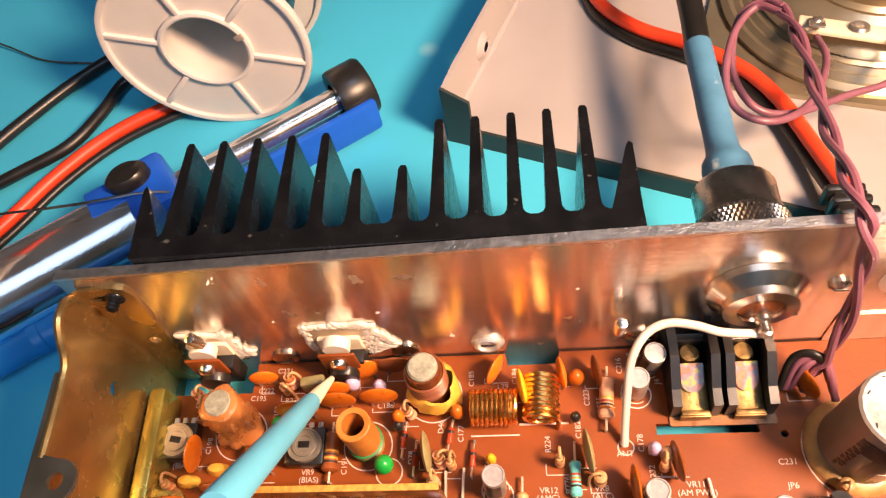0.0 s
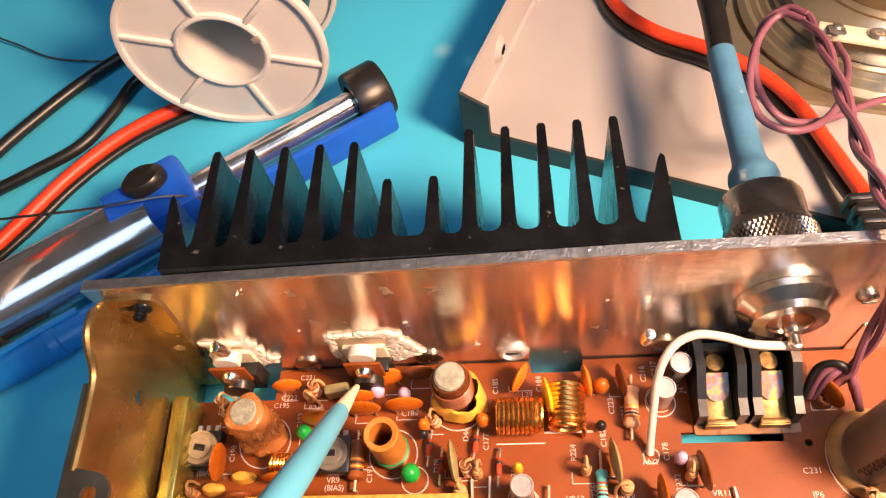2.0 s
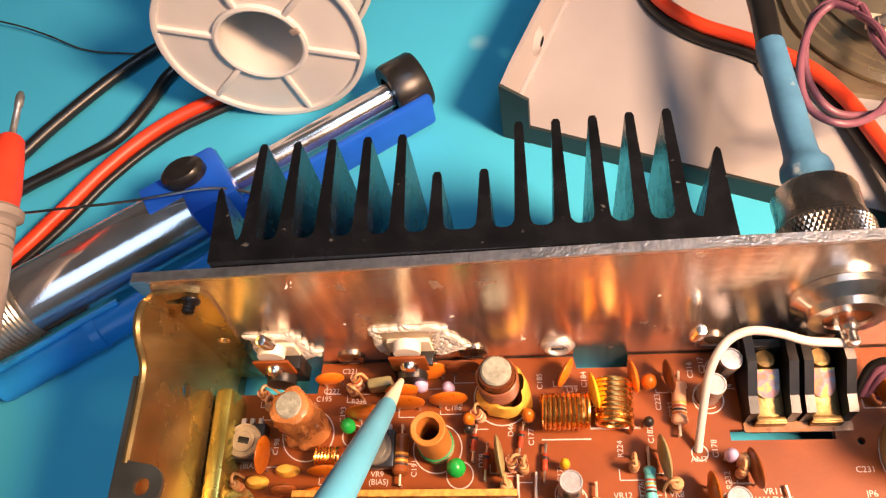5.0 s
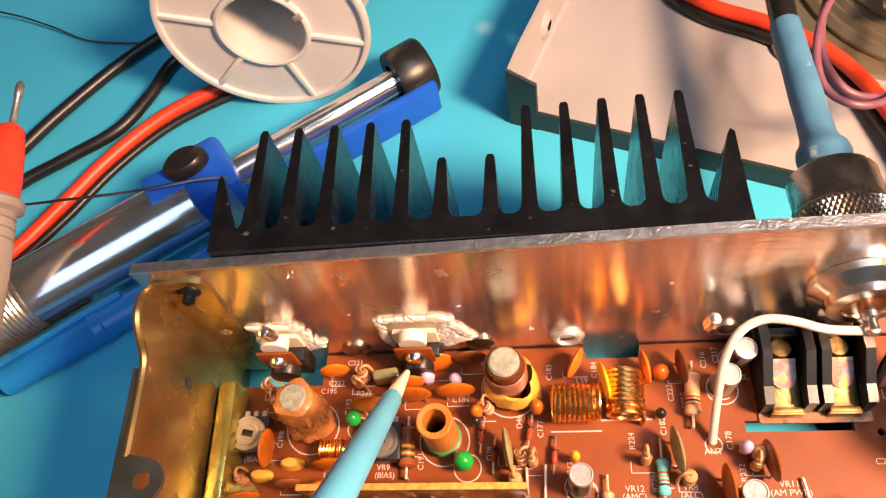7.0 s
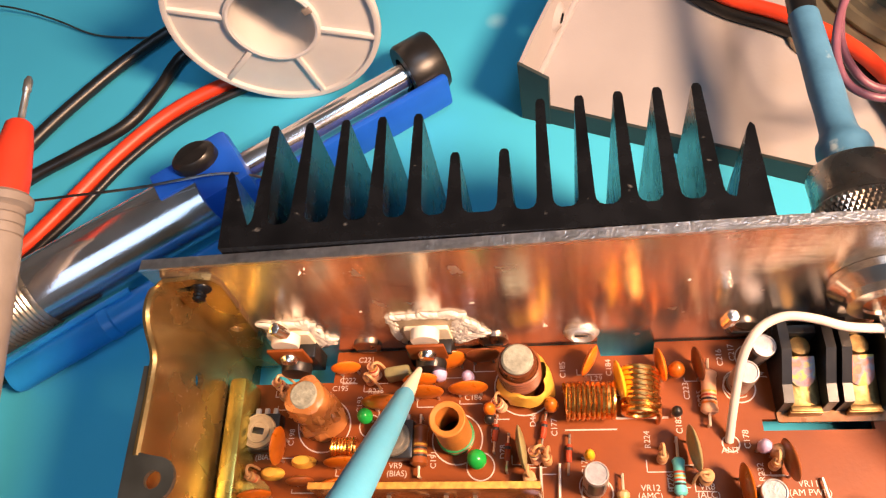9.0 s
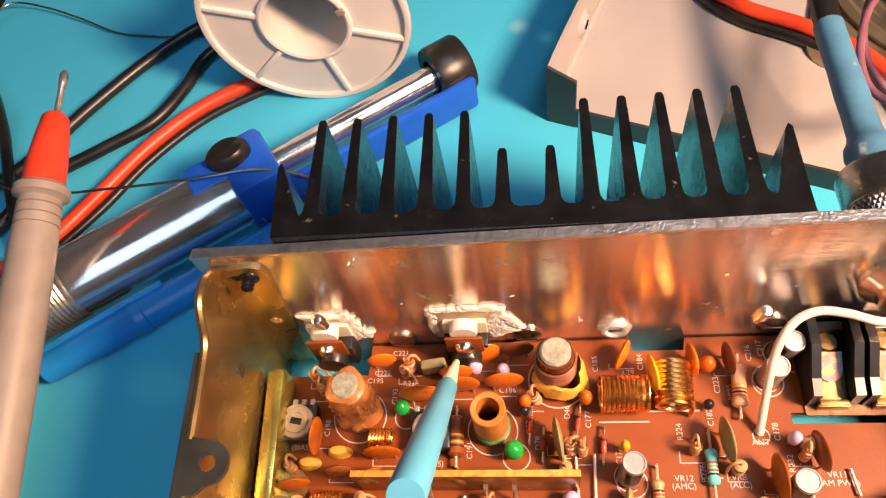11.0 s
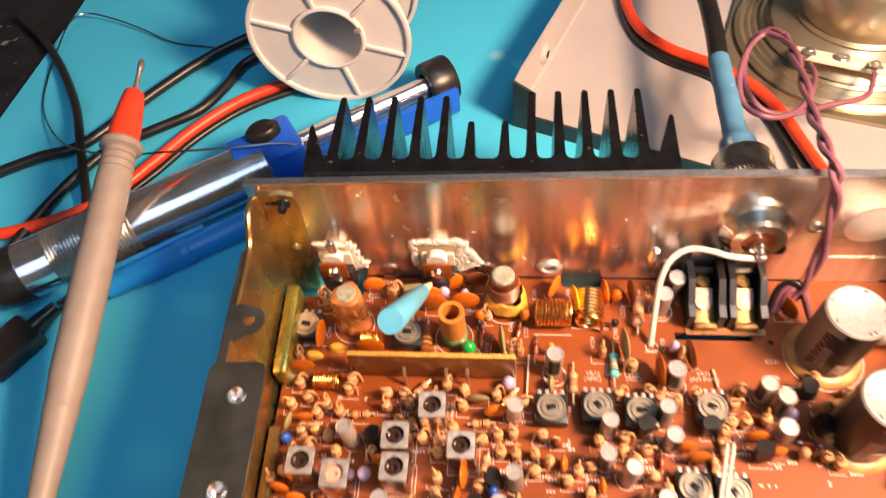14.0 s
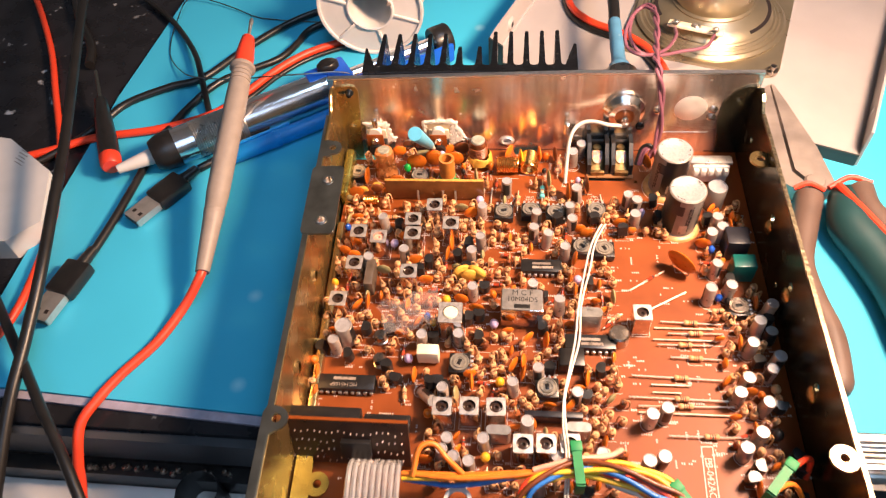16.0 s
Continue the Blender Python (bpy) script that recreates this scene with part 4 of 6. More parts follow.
# upright paper board strip
strip = put("shield_board", "strip", lambda: box(47, 1.3, 12.5, (0, 0, 7.0), 0.1), STRIP, 49.3, -34.4, 0, r=3, label="amber paper shield board with a raw top edge")
part("top_edge", box(47, 1.35, 0.5, (0, 0, 13.4), 0.12), BOARD_EDGE, strip, "raw amber board edge")
for lx in (-8, 4, 10):
    part("leg", sweep([(lx, -0.8, 7), (lx, -2, 5), (lx + 0.2, -3.2, 0.2)], 0.5, 6, 4), TIN, strip)

# rear row of small parts
for x, y, d, rz, mat in ((14.8, -24, 8.5, 86, ORANGE), (28.6, -6.0, 7, 8, ORANGE), (46.5, -9.6, 8.0, 5, ORANGE), (47.5, -12.6, 9.0, 2, ORANGE), (57.4, -12.0, 9.0, 4, ORANGE), (38.5, -14.8, 10.0, 4, ORANGE), (60.5, -4.2, 8, 5, BROWN), (84.2, -6.2, 7.5, 60, ORANGE), (90.2, -11.2, 9.0, 100, YELLOW_DIP), (99.2, -7.6, 7.5, 100, ORANGE), (107, -7.6, 7.5, 100, BROWN), (68.8, -25.3, 9.5, 98, OLIVE), (103.6, -25.8, 9.5, 98, OLIVE), (121.6, -28.2, 8.5, 100, BROWN), (112.6, -33.5, 9.5, 95, ORANGE), (30.2, -27.8, 8.5, 4, ORANGE), (10.8, -34.5, 7.5, 10, ORANGE), (20.4, -31.4, 6, 6, BROWN), (150.5, -12.0, 8, 120, ORANGE)):
    disc(x, y, d, rz, 0, mat)
for x, y, mat, d in ((34.0, -17.4, GREEN, 3.6), (59.2, -27.2, GREEN, 4.4), (50.6, -8.0, LILAC, 3.6), (57.2, -9.0, LILAC, 3.0), (102.5, -8.6, ORANGE, 3.6), (62.0, -16.4, ORANGE, 2.8), (75.4, -15.8, ORANGE, 3.2), (82.8, -26.6, YELLOW_DIP, 2.3), (117.5, -25.2, LILAC, 2.8), (120.0, -26.4, TAN, 3.4)):
    drop(x, y, mat, d)
for x, y, rz, b in ((34, -8.5, -30, (1, 2, 1, 3)), (14.5, -12.5, 90, (2, 1, 1, 3)), (9.2, -30.5, 90, (1, 1, 2, 3)), (97.5, -27.0, 90, (1, 3, 2, 3)), (74.0, -27.2, 80, (4, 2, 1, 3)), (119.2, -28.5, 80, (1, 4, 1, 3))):
    resistor(x, y, rz, True, b, ln=4.4, r=0.95)
for x, y, rz, b in ((35.2, -6.8, 20, (1, 2, 1, 3)), (13.0, -9.6, 60, (2, 1, 1, 3)), (71.6, -26.4, 30, (1, 3, 2, 3)), (64.2, -15.2, 80, (2, 2, 1, 3))):
    resistor(x, y, rz, True, b, PEACH, ln=3.6, r=1.15, lean=-14)
disc(53.2, -5.6, 7.5, 12, -8, ORANGE)
disc(26.8, -31.5, 7.0, 20, 10, ORANGE)
drop(61.8, -18.2, PLASTIC_BLACK, 2.4, 4.5)
drop(101.6, -17.4, PLASTIC_BLACK, 2.4, 4.5)
tan_block = put("film_capacitor", "tanblock", lambda: box(6.0, 2.6, 4.6, (0, 0, 3.4), 0.8), OLIVE, 41.0, -7.4, 0, 0, 0, 8, 3, label="small tan film capacitor")
resistor(108.8, -13.0, 84, False, (4, 2, 1, 3), PEACH, ln=9.5, r=1.6, span=14)
resistor(100.6, -30.5, 88, False, (2, 1, 3, 1), TEAL, 7.5, 1.15, 15)
resistor(46.4, -23.6, 90, False, (2, 3, 2, 3), BROWN, 9.0, 1.7, 13)
resistor(89.0, -36.2, 88, False, (1, 1, 2, 3), ln=6.0, span=12)
for x, y, rz in ((65.6, -25.2, 86), (78.6, -25.6, 85), (73.5, -20.5, 80), (63.0, -21.0, 84)):
    diode(x, y, rz, 8)
jumper(76.5, -28, 76.0, -40)
jumper(72.5, -28.5, 72.6, -39)
jumper(152, -35.3, 146, -35.6)
jumper(128, -31, 128.6, -36)
part("yellow_glue", lathe([(0, 3.5), (2.4, 3.0), (3.4, 1.4), (3.8, 0)], 14, m=mm(19.5, -26.5, 0) @ Matrix.Diagonal((0.8, 0.4, 0.8, 1))), GLUE, pcb)
part("yellow_glue", lathe([(0, 3.0), (2.2, 2.6), (3.2, 1.2), (3.6, 0)], 14, m=mm(12.5, -29, 0) @ Matrix.Diagonal((0.8, 0.45, 0.8, 1))), GLUE, pcb)
for gx, gy, ga, gs in ((65.0, -80.6, 25, 0.8), (71.6, -81.0, -28, 0.9), (68.4, -82.6, 5, 0.7)):
    part("yellow_glue", lathe([(0, 8.2), (2.0, 8.0), (3.6, 7.0), (4.4, 5.0), (3.0, 1.5), (2.0, 0)], 14, m=mm(gx, gy, 0, 0, 0, ga) @ Matrix.Diagonal((gs * 1.2, gs * 0.5, 1, 1))), GLUE, pcb)

# aerial terminal block: two black bays with brassy clamps
block = put("terminal_block", "term", lambda: box(22.4, 2.0, 9, (0, 7.6, 4.5), 0.3), PLASTIC_BLACK, 133.0, -9.8, 0, r=12, label="black two-way terminal block with brassy clamps")
TAKEN.append((133, -12, 11))
for s in (-5.7, 5.7):
    for e in (-4.2, 4.2):
        part("cheek", plate([(-7.5, 0), (8.5, 0), (8.5, 12.5), (2, 12.5), (-4, 8), (-7.5, 7)], 1.9, m=Matrix(((0, 0, 1, s + e - 0.95), (1, 0, 0, 0), (0, 1, 0, 0), (0, 0, 0, 1)))), PLASTIC_BLACK, block, smooth=False)
    part("floor_plate", box(6.6, 14, 1.2, (s, 0, 1.2), 0.2), PLASTIC_BLACK, block)
    part("clamp", box(6.4, 10.5, 0.7, (s, -2.2, 3.4), 0.2, turn=Matrix.Rotation(radians(16), 4, "X")), CLAMP, block, "mottled plated clamp")
    tongue = [(-2.4, 3.2), (-2.4, -0.8)] + [(2.4 * math.cos(radians(a)), -0.8 + 2.4 * math.sin(radians(a))) for a in range(195, 346, 15)] + [(2.4, -0.8), (2.4, 3.2)]
    part("tongue", plate(tongue, 0.5, m=mm(s, -0.4, 5.3, 30)), RAINBOW, block, "iridescent plated tongue")
    part("clamp_foot", box(6.0, 1.2, 2.6, (s, -7.6, 2.0), 0.2), CLAMP, block)
    part("clamp_screw", lathe([(0, 1.6), (2.0, 1.4), (2.4, 0.3), (2.4, 0)], 16, m=mm(s, 4.6, 6.0)), CLAMP, block)
    part("solder_tag", box(6.5, 0.8, 2.6, (s, -8.1, 1.6), 0.15), CLAMP, block)
part("glue_skirt", plate(rounded(-11, -9.6, 11.5, -7.2, 0.6), 0.5), TAGGLUE, block, "dried clear glue along the foot")

# right-hand group in the shade
put("film_capacitor", "filmg", lambda: box(9.5, 7.0, 11, (0, 0, 6), 0.6), GREEN_BOX, 184.5, -76.5, 0, r=6, label="dark green film capacitor")
put("film_capacitor", "films", lambda: box(9.5, 9.5, 12, (0, 0, 6.5), 0.6), SLATE, 183.5, -63.5, 0, r=7, label="black power regulator block")
put("ceramic_resistor", "cemwhite", lambda: box(17, 6.0, 10.5, (0, 0, 6.5), 0.8), PLASTIC_WHITE, 178.5, -19.5, 0, r=9, label="white ceramic power resistor")
part("clip", box(19.0, 5.0, 1.4, (178.5, -19.0, 12.6), 0.3), TIN, pcb)
for k in range(5):
    part("tooth", box(2.4, 2.4, 4, (171.7 + 3.4 * k, -23.4, 9.0), 0.5), PLASTIC_WHITE, pcb)
part("yellow_drop", lathe([(0, 6), (2.2, 5), (2.6, 3.4), (1.2, 1), (0, 0.8)], 14, m=mm(170, -40, 0)), ORANGE, pcb)
disc(160.5, -74, 14, -42, 12, ORANGE, 3.2)
for x0, y0, x1, y1 in ((138.1, -85.7, 152.7, -75.6), (146.4, -94.8, 160.5, -86.5)):
    jumper(x0, y0, x1, y1)
diode(147.0, -79.6, 34, 8)
for x, y, sp in ((160, -102, 22), (162, -107, 20), (158, -112.5, 20), (161, -118.5, 18), (155, -127.5, 34), (154, -136.5, 36), (154.5, -139.5, 32), (163, -151.5, 28)):
    resistor(x + random.uniform(-1, 1), y, random.uniform(-2, 2), False, random.choice([(1, 2, 1, 3), (4, 1, 2, 3), (2, 2, 1, 3)]), ln=5.5, r=1.0, span=sp)
for x, y, sp in ((158, -104.5, 22), (158, -110, 24), (150, -130.5, 14), (148, -133.8, 10), (156, -142.5, 36)):
    jumper(x - sp / 2, y, x + sp / 2, y)
# flat brown block and dark spacer bar beside the coil cans
put("spacer_bar", "spacer", lambda: box(4, 14, 9, (0, 0, 5), 0.6), BARK, 25.0, -85.0, 0, r=6, label="dark waxed coil bar")
put("slide_bar", "slide", lambda: box(22, 2.6, 6, (0, 0, 3.5), 0.4), SLATE, 104.0, -147.2, 0, r=5, label="slate blue bar")
put("film_capacitor", "filmt", lambda: box(9.0, 5, 8, (0, 0, 5), 0.8), TAGBOARD, 54.0, -122.5, 0, r=6, label="cream film capacitor with a brown body")
for x, y in ((33, -114), (34, -125)):
    put("metal_transistor", "to18", lambda: lathe([(3.0, 0.5), (3.0, 1.0), (2.5, 1.2), (2.5, 4.6), (2.0, 5.2), (0, 5.2)], 20), GUNMETAL, x, y, 0, r=3.2)

# ---- crowded small parts over the rest of the board ----
rng = random.Random(7)


def free(x, y, r):
    if 131 < x < 170 and -176 < y < -58 or 128 < x < 152 and y > -37 or x < 56 and y < -140:
        return False
    return all((x - a) ** 2 + (y - b) ** 2 > (r + c) ** 2 * 0.78 for a, b, c in TAKEN)


count = 0
for k in range(9000):
    x, y = rng.uniform(7, 189), rng.uniform(-176, -37 if rng.random() < 0.9 else -30)
    q = rng.random()
    if not free(x, y, 1.6) or count >= 520:
        continue
    count += 1
    turn = rng.choice((0, 90, 0, 90, 45)) + rng.uniform(-12, 12)
    if q < 0.56:
        resistor(x, y, rng.uniform(0, 360), True, rng.choice([(1,), (3, 1), (2,), (1, 3)]), TAN if rng.random() < 0.88 else BROWN, ln=3.9, r=1.2, lean=rng.uniform(-10, 10))
    elif q < 0.74:
        disc(x, y, rng.choice((4.5, 5.5, 6.5, 7.0)), turn, rng.uniform(-14, 14), ORANGE if rng.random() < 0.85 else OLIVE)
    elif q < 0.80:
        transistor(x, y, rng.choice((0, 90, 180, 270)) + rng.uniform(-10, 10), rng.uniform(-12, 12))
    elif q < 0.86:
        diode(x, y, turn, 6)
    elif q < 0.92:
        drop(x, y, rng.choice((BLUE_DIP, LILAC, YELLOW_DIP, ORANGE, TAN, ORANGE)), rng.choice((3.0, 3.8)), 5.5, rng.uniform(-15, 15), rng.uniform(0, 360))
    elif q < 0.97:
        resistor(x, y, turn, False, (1, 2, 4, 3), ln=5.0, r=0.95, span=7.5)
    else:
        electrolytic(x, y, 4.6, 10.5, rng.uniform(-8, 8), rng.uniform(0, 360))

film_bm = bmesh.new()
fr = random.Random(21)
grid = [[film_bm.verts.new((-13 + 2.6 * i + fr.uniform(-1, 1), -8 + 2.7 * j + fr.uniform(-1, 1), 10.5 + 1.6 * math.sin(i * 1.3 + j) + fr.uniform(-0.9, 0.9))) for i in range(11)] for j in range(7)]
for j in range(6):
    for i in range(10):
        film_bm.faces.new((grid[j][i], grid[j][i + 1], grid[j + 1][i + 1], grid[j + 1][i]))
part("clear_film", film_bm, FILM, pcb, "crumpled clear plastic film", m=at(46, -106, 0, 0, 0, 20))

# printed legends that are too small to read, and printed outlines
bm = bmesh.new()
for k in range(420):
    x, y = rng.uniform(8, 188), rng.uniform(-176, -8)
    if y > -40:
        continue
    ln, wd = rng.choice((2.4, 3.2, 4.0)), 0.75
    tr = Matrix.Rotation(radians(rng.choice((0, 0, 0, 90))), 4, "Z")
    for j in range(int(ln / 0.8)):
        if rng.random() < 0.88:
            c = tr @ Vector((j * 0.85 - ln / 2, 0, 0))
            box(0.5, wd * rng.choice((1, 1, 0.8)), 0.06, (x + c.x, y + c.y, 0.03), 0, bm, tr)
tagged(part("legend_print", bm, SILK, pcb, "small white printed legends", smooth=False), kind="stuff")
for x, y, w, h in ((94.6, -17.8, 11, 0.8), (83.6, -20.2, 11, 0.5)):
    part("printed_line", box(w, h * 0.6, 0.06, (x, y, 0.04)), SILK, pcb)
REAR_LEGENDS = [("C221", 32.2, -2.6, 0), ("C222", 28.0, -7.6, 0), ("C195", 26.3, -9.5, 0), ("R236", 35.0, -10.3, 0), ("C198", 15.9, -20.8, 90), ("(BIAS)", 10.0, -25.3, 0), ("VR9", 40.7, -27.5, 0), ("(BIAS)", 41.1, -29.2, 0), ("C186", 57.9, -12.4, 0), ("C193", 31.4, -13.4, 90), ("C191", 49.2, -26.2, 90), ("D77", 62.6, -21.2, 90), ("D78", 64.5, -24.7, 90), ("D46", 71.2, -17.8, 90), ("C177", 75.8, -19.5, 90), ("C185", 78.3, -6.4, 90), ("L29", 85.6, -8.7, 0), ("C184", 88.5, -6.2, 90), ("C223", 104.6, -12.0, 90)]
MORE_LEGENDS = [("R235", 107.3, -13.8, 90), ("C216", 112.6, -4.6, 90), ("C217", 115.3, -3.5, 90), ("C182", 102.1, -19.4, 90), ("R224", 95.2, -22.5, 90), ("C176", 81.8, -27.7, 90), ("VR12", 94.8, -32.5, 0), ("(AMC)", 94.6, -34.1, 0), ("VR8", 106.0, -32.3, 0), ("(ALC)", 106.1, -33.9, 0), ("R226", 99.0, -31.4, 90), ("ANT", 111.7, -25.0, 0), ("C178", 115.3, -22.7, 90), ("R232", 117.0, -29.4, 90), ("VR11", 125.5, -31.8, 0), ("(AM PWR)", 125.5, -33.5, 0), ("C231", 144.8, -27.5, 0), ("JP6", 144.8, -32.4, 0), ("J4", 120.7, -8.8, 90)]
for words, x, y, rz in REAR_LEGENDS + MORE_LEGENDS:
    lettering(words, 1.3, SILK, pcb, x, y, 0.05, rz, "legend")
part("code_frame", plate([(158.1, -154.6), (162.6, -154.4), (161.8, -190), (157.2, -190)], 0.06, [[(158.5, -155.0), (162.2, -154.8), (161.4, -189.6), (157.6, -189.6)]]), SILK, pcb)
lettering("PB-042AC", 2.6, SILK, pcb, 160.0, -166.5, 0.05, -91)

for x, y, r in ((59.6, -27.8, 3.0), (54.4, -21.8, 5.6), (69.4, -10.2, 6.6), (115.6, -11.6, 3.3), (84.0, -33.4, 3.2), (158.8, -25.5, 10.6), (34.4, -18.6, 2.6), (23.4, -18.2, 6.2), (116.9, -35.6, 3.2), (112, -23.6, 1.7)):
    part("printed_ring", lathe([(r - 0.14, 0.02), (r - 0.14, 0.08), (r + 0.14, 0.08), (r + 0.14, 0.02)], 32, m=mm(x, y, 0)), SILK, pcb)

# black parts crowded into the shade of the side wall
shade = random.Random(77)
for k in range(46):
    x, y = shade.uniform(177.5, 191.5), shade.uniform(-168, -84)
    if any((x - a) ** 2 + (y - c) ** 2 < (2.2 + r * 0.7) ** 2 for a, c, r in TAKEN):
        continue
    if k % 3 == 0:
        electrolytic(x, y, 5.0, shade.choice((8.0, 10.0)), shade.uniform(-6, 6), 0, PLASTIC_BLACK)
    elif k % 3 == 1:
        transistor(x, y, shade.uniform(0, 360), shade.uniform(-8, 8))
    else:
        drop(x, y, shade.choice((PLASTIC_BLACK, SLATE)), 4.4, 7.0)

# white printed outlines on the board, round the parts that stand on it
bm = bmesh.new()


def print_ring(cx, cy, r, seg=24):
    a = [bm.verts.new((cx + r * math.cos(2 * math.pi * k / seg), cy + r * math.sin(2 * math.pi * k / seg), 0.035)) for k in range(seg)]
    c = [bm.verts.new((cx + (r + 0.22) * math.cos(2 * math.pi * k / seg), cy + (r + 0.22) * math.sin(2 * math.pi * k / seg), 0.035)) for k in range(seg)]
    for k in range(seg - 4):
        bm.faces.new((a[k], c[k], c[k + 1], a[k + 1]))


def print_bar(x0, y0, x1, y1):
    bm.faces.new([bm.verts.new((px, py, 0.035)) for px, py in ((x0, y0), (x1, y0), (x1, y1), (x0, y1))])


for ob in [o for o in pcb.children]:
    px, py = ob.location.x * 1000, ob.location.y * 1000
    kind = ob.name.split(".")[0]
    if kind == "electrolytic_capacitor":
        print_ring(px, py, ob.dimensions.x * 500 + 0.4)
    elif kind == "coil_can":
        e = ob.dimensions.x * 500 + 0.5
        for s in (-1, 1):
            print_bar(px - e, py + s * e - 0.11, px + e, py + s * e + 0.11)
            print_bar(px + s * e - 0.11, py - e, px + s * e + 0.11, py + e)
    elif kind in ("resistor", "ceramic_capacitor", "transistor"):
        e, f = random.uniform(1.6, 3.0), random.uniform(1.4, 2.4)
        print_bar(px - e, py - f - 0.1, px + e, py - f + 0.1)
        print_bar(px - e - 0.1, py - f, px - e + 0.1, py - f + random.uniform(0.8, 2.5))
        if random.random() < 0.6 and py < -40:
            for k in range(random.randint(2, 4)):
                print_bar(px + e + 0.8 + 0.85 * k, py - f, px + e + 1.35 + 0.85 * k, py - f + 0.95)
part("silkscreen", bm, SILK, pcb, "white printed outlines", smooth=False)

# ---- wires that belong to the radio ----
def cable(name, pts, r, mat, label, category="cable", seg=10, n=8, group=""):
    ob = part(name, sweep(pts, r, seg, n), mat)
    return tagged(ob, label, category, group)


cable("aerial_wire", [(138, -9.3, 24.8), (130.6, -8.8, 25.2), (125.5, -7.0, 25.2), (120.8, -5.9, 24.5), (117.0, -6.7, 23.0), (114.4, -9.0, 20.8), (112.9, -11.9, 17.0), (112.3, -15.8, 11.0), (111.9, -19.9, 5.0), (111.7, -23.1, 0.3)], 0.9, WHITE_WIRE, "thick white wire from aerial socket to board", "wire")
for k in (0, 1):
    cable("signal_wire", [(126.8 + k * 1.6, -54.5, 2), (126.5 + k * 1.6, -55.5, 8), (120.8 + k * 1.4, -72.0, 15), (117.4 + k * 1.9, -86.5, 17), (114.0 + k * 1.0, -104.8, 17), (112.1 + k * 1.6, -120.8, 17.5), (109.6 + k * 0.9, -133.3, 17), (107.2 + k * 0.4, -145.5, 16.5), (106.8 + k * 1.0, -156.9, 15), (107.8 + k * 1.0, -165.4, 12), (107 + k, -184, 8)], 0.45, WHITE_WIRE, "thin white wire looping over the board", "wire", group="white wires")


def twisted(a_pts, r, gap, turns, mat, name, label):
    path = smooth_path(a_pts, 14)
    for s in (0, math.pi):
        pts = []
        for i, q in enumerate(path):
            d = (path[min(i + 1, len(path) - 1)] - path[max(i - 1, 0)]).normalized()
            side = d.cross(Vector((0.3, 0.2, 0.93))).normalized()
            up = side.cross(d)
            a = s + 2 * math.pi * turns * i / len(path)
            pts.append(q + gap * (side * math.cos(a) + up * math.sin(a)))
        tagged(part(name, sweep(pts, r, 8, 0), mat), label, "wire", "speaker wires")


twisted([(150, -12, 2), (154, -9, 12), (154.5, -5, 30), (150.5, -3.5, 50), (149.5, 6, 52), (152, 22, 46), (155, 40, 41), (157, 58, 37), (157.5, 72, 33)], 0.85, 0.9, 4.2, PURPLE_WIRE, "speaker_wire", "purple stranded wire twisted with its twin")
cable("speaker_wire", [(157, 71, 33), (153, 76, 31), (147, 70, 29), (143, 58, 27), (144, 49, 25), (150, 45, 24), (158, 48, 22), (166, 57, 19), (172, 70, 17), (173.4, 81.6, 13.6)], 0.95, PURPLE_WIRE, "purple wire looped to the speaker tag", "wire", group="speaker wires")
cable("speaker_wire", [(158, 73, 33), (155, 78, 31), (149, 75, 28), (146, 62, 24), (150, 52, 21), (160, 52, 18), (174, 58, 16), (187, 63, 15), (193.6, 75.2, 13.6)], 0.95, PURPLE_WIRE, "purple wire looped to the speaker tag", "wire", group="speaker wires")
for k in range(3):
    cable("board_wire", [(146 + k, -12, 2), (148 + k, -8 - k, 9), (152 + k, -9, 12 - k), (156, -12 - 2 * k, 4)], 0.85, PURPLE_WIRE if k else BLACK_CABLE, "dark purple wire beside the terminal block", "wire")

# ---- coloured loom at the front of the board ----
loom = ((ORANGE_WIRE, 0, 0), (ORANGE_WIRE, 3, 2), (BLUE_WIRE, 5, -2), (YELLOW_WIRE, 8, 1), (YELLOW_WIRE, 10, 3), (BLUE_WIRE, 12, 4), (RED_CABLE, 14, 0), (YELLOW_WIRE, 16, 2), (WHITE_WIRE, 18, -2), (YELLOW_WIRE, 13, 5), (RED_CABLE, 7, 4), (BROWN, 11, 6))
lr = random.Random(3)
for k, (m_, off, dz) in enumerate(loom):
    j = lambda v, w=2.0: v + lr.uniform(-w, w)
    spread = lr.uniform(-4.5, 4.5)
    if k < 4:
        begin = [(50, -174 - off * 0.3, 10 + dz), (70, j(-175 - off * 0.3), 13 + dz), (92, j(-173.5 - off * 0.3), 16 + dz)]
    else:
        begin = [(j(82, 6), -196, 5 + dz * 0.5), (j(88, 4), j(-186), 12 + dz * 0.6), (j(97), j(-179), 16 + dz)]
    cable("loom_wire", begin + [(111, j(-173.5, 2.5), 17.5 + dz * 0.7), (124, j(-173 + spread * 0.5), 17 + dz), (136, j(-177 + spread), 15.5 + dz), (146, j(-182 + spread * 0.6), 14.5 + dz * 0.8), (153, -192, 10 + dz)], 0.95, m_, "plastic-covered wire in a tied loom", "wire", group="front wiring loom")
cable("loom_wire", [(128, -161, 4), (127, -163, 13), (122, -167, 17), (110, -170, 20), (96, -174, 19)], 1.0, PINK_WIRE, "pink wire curving into the loom", "wire", group="front wiring loom")
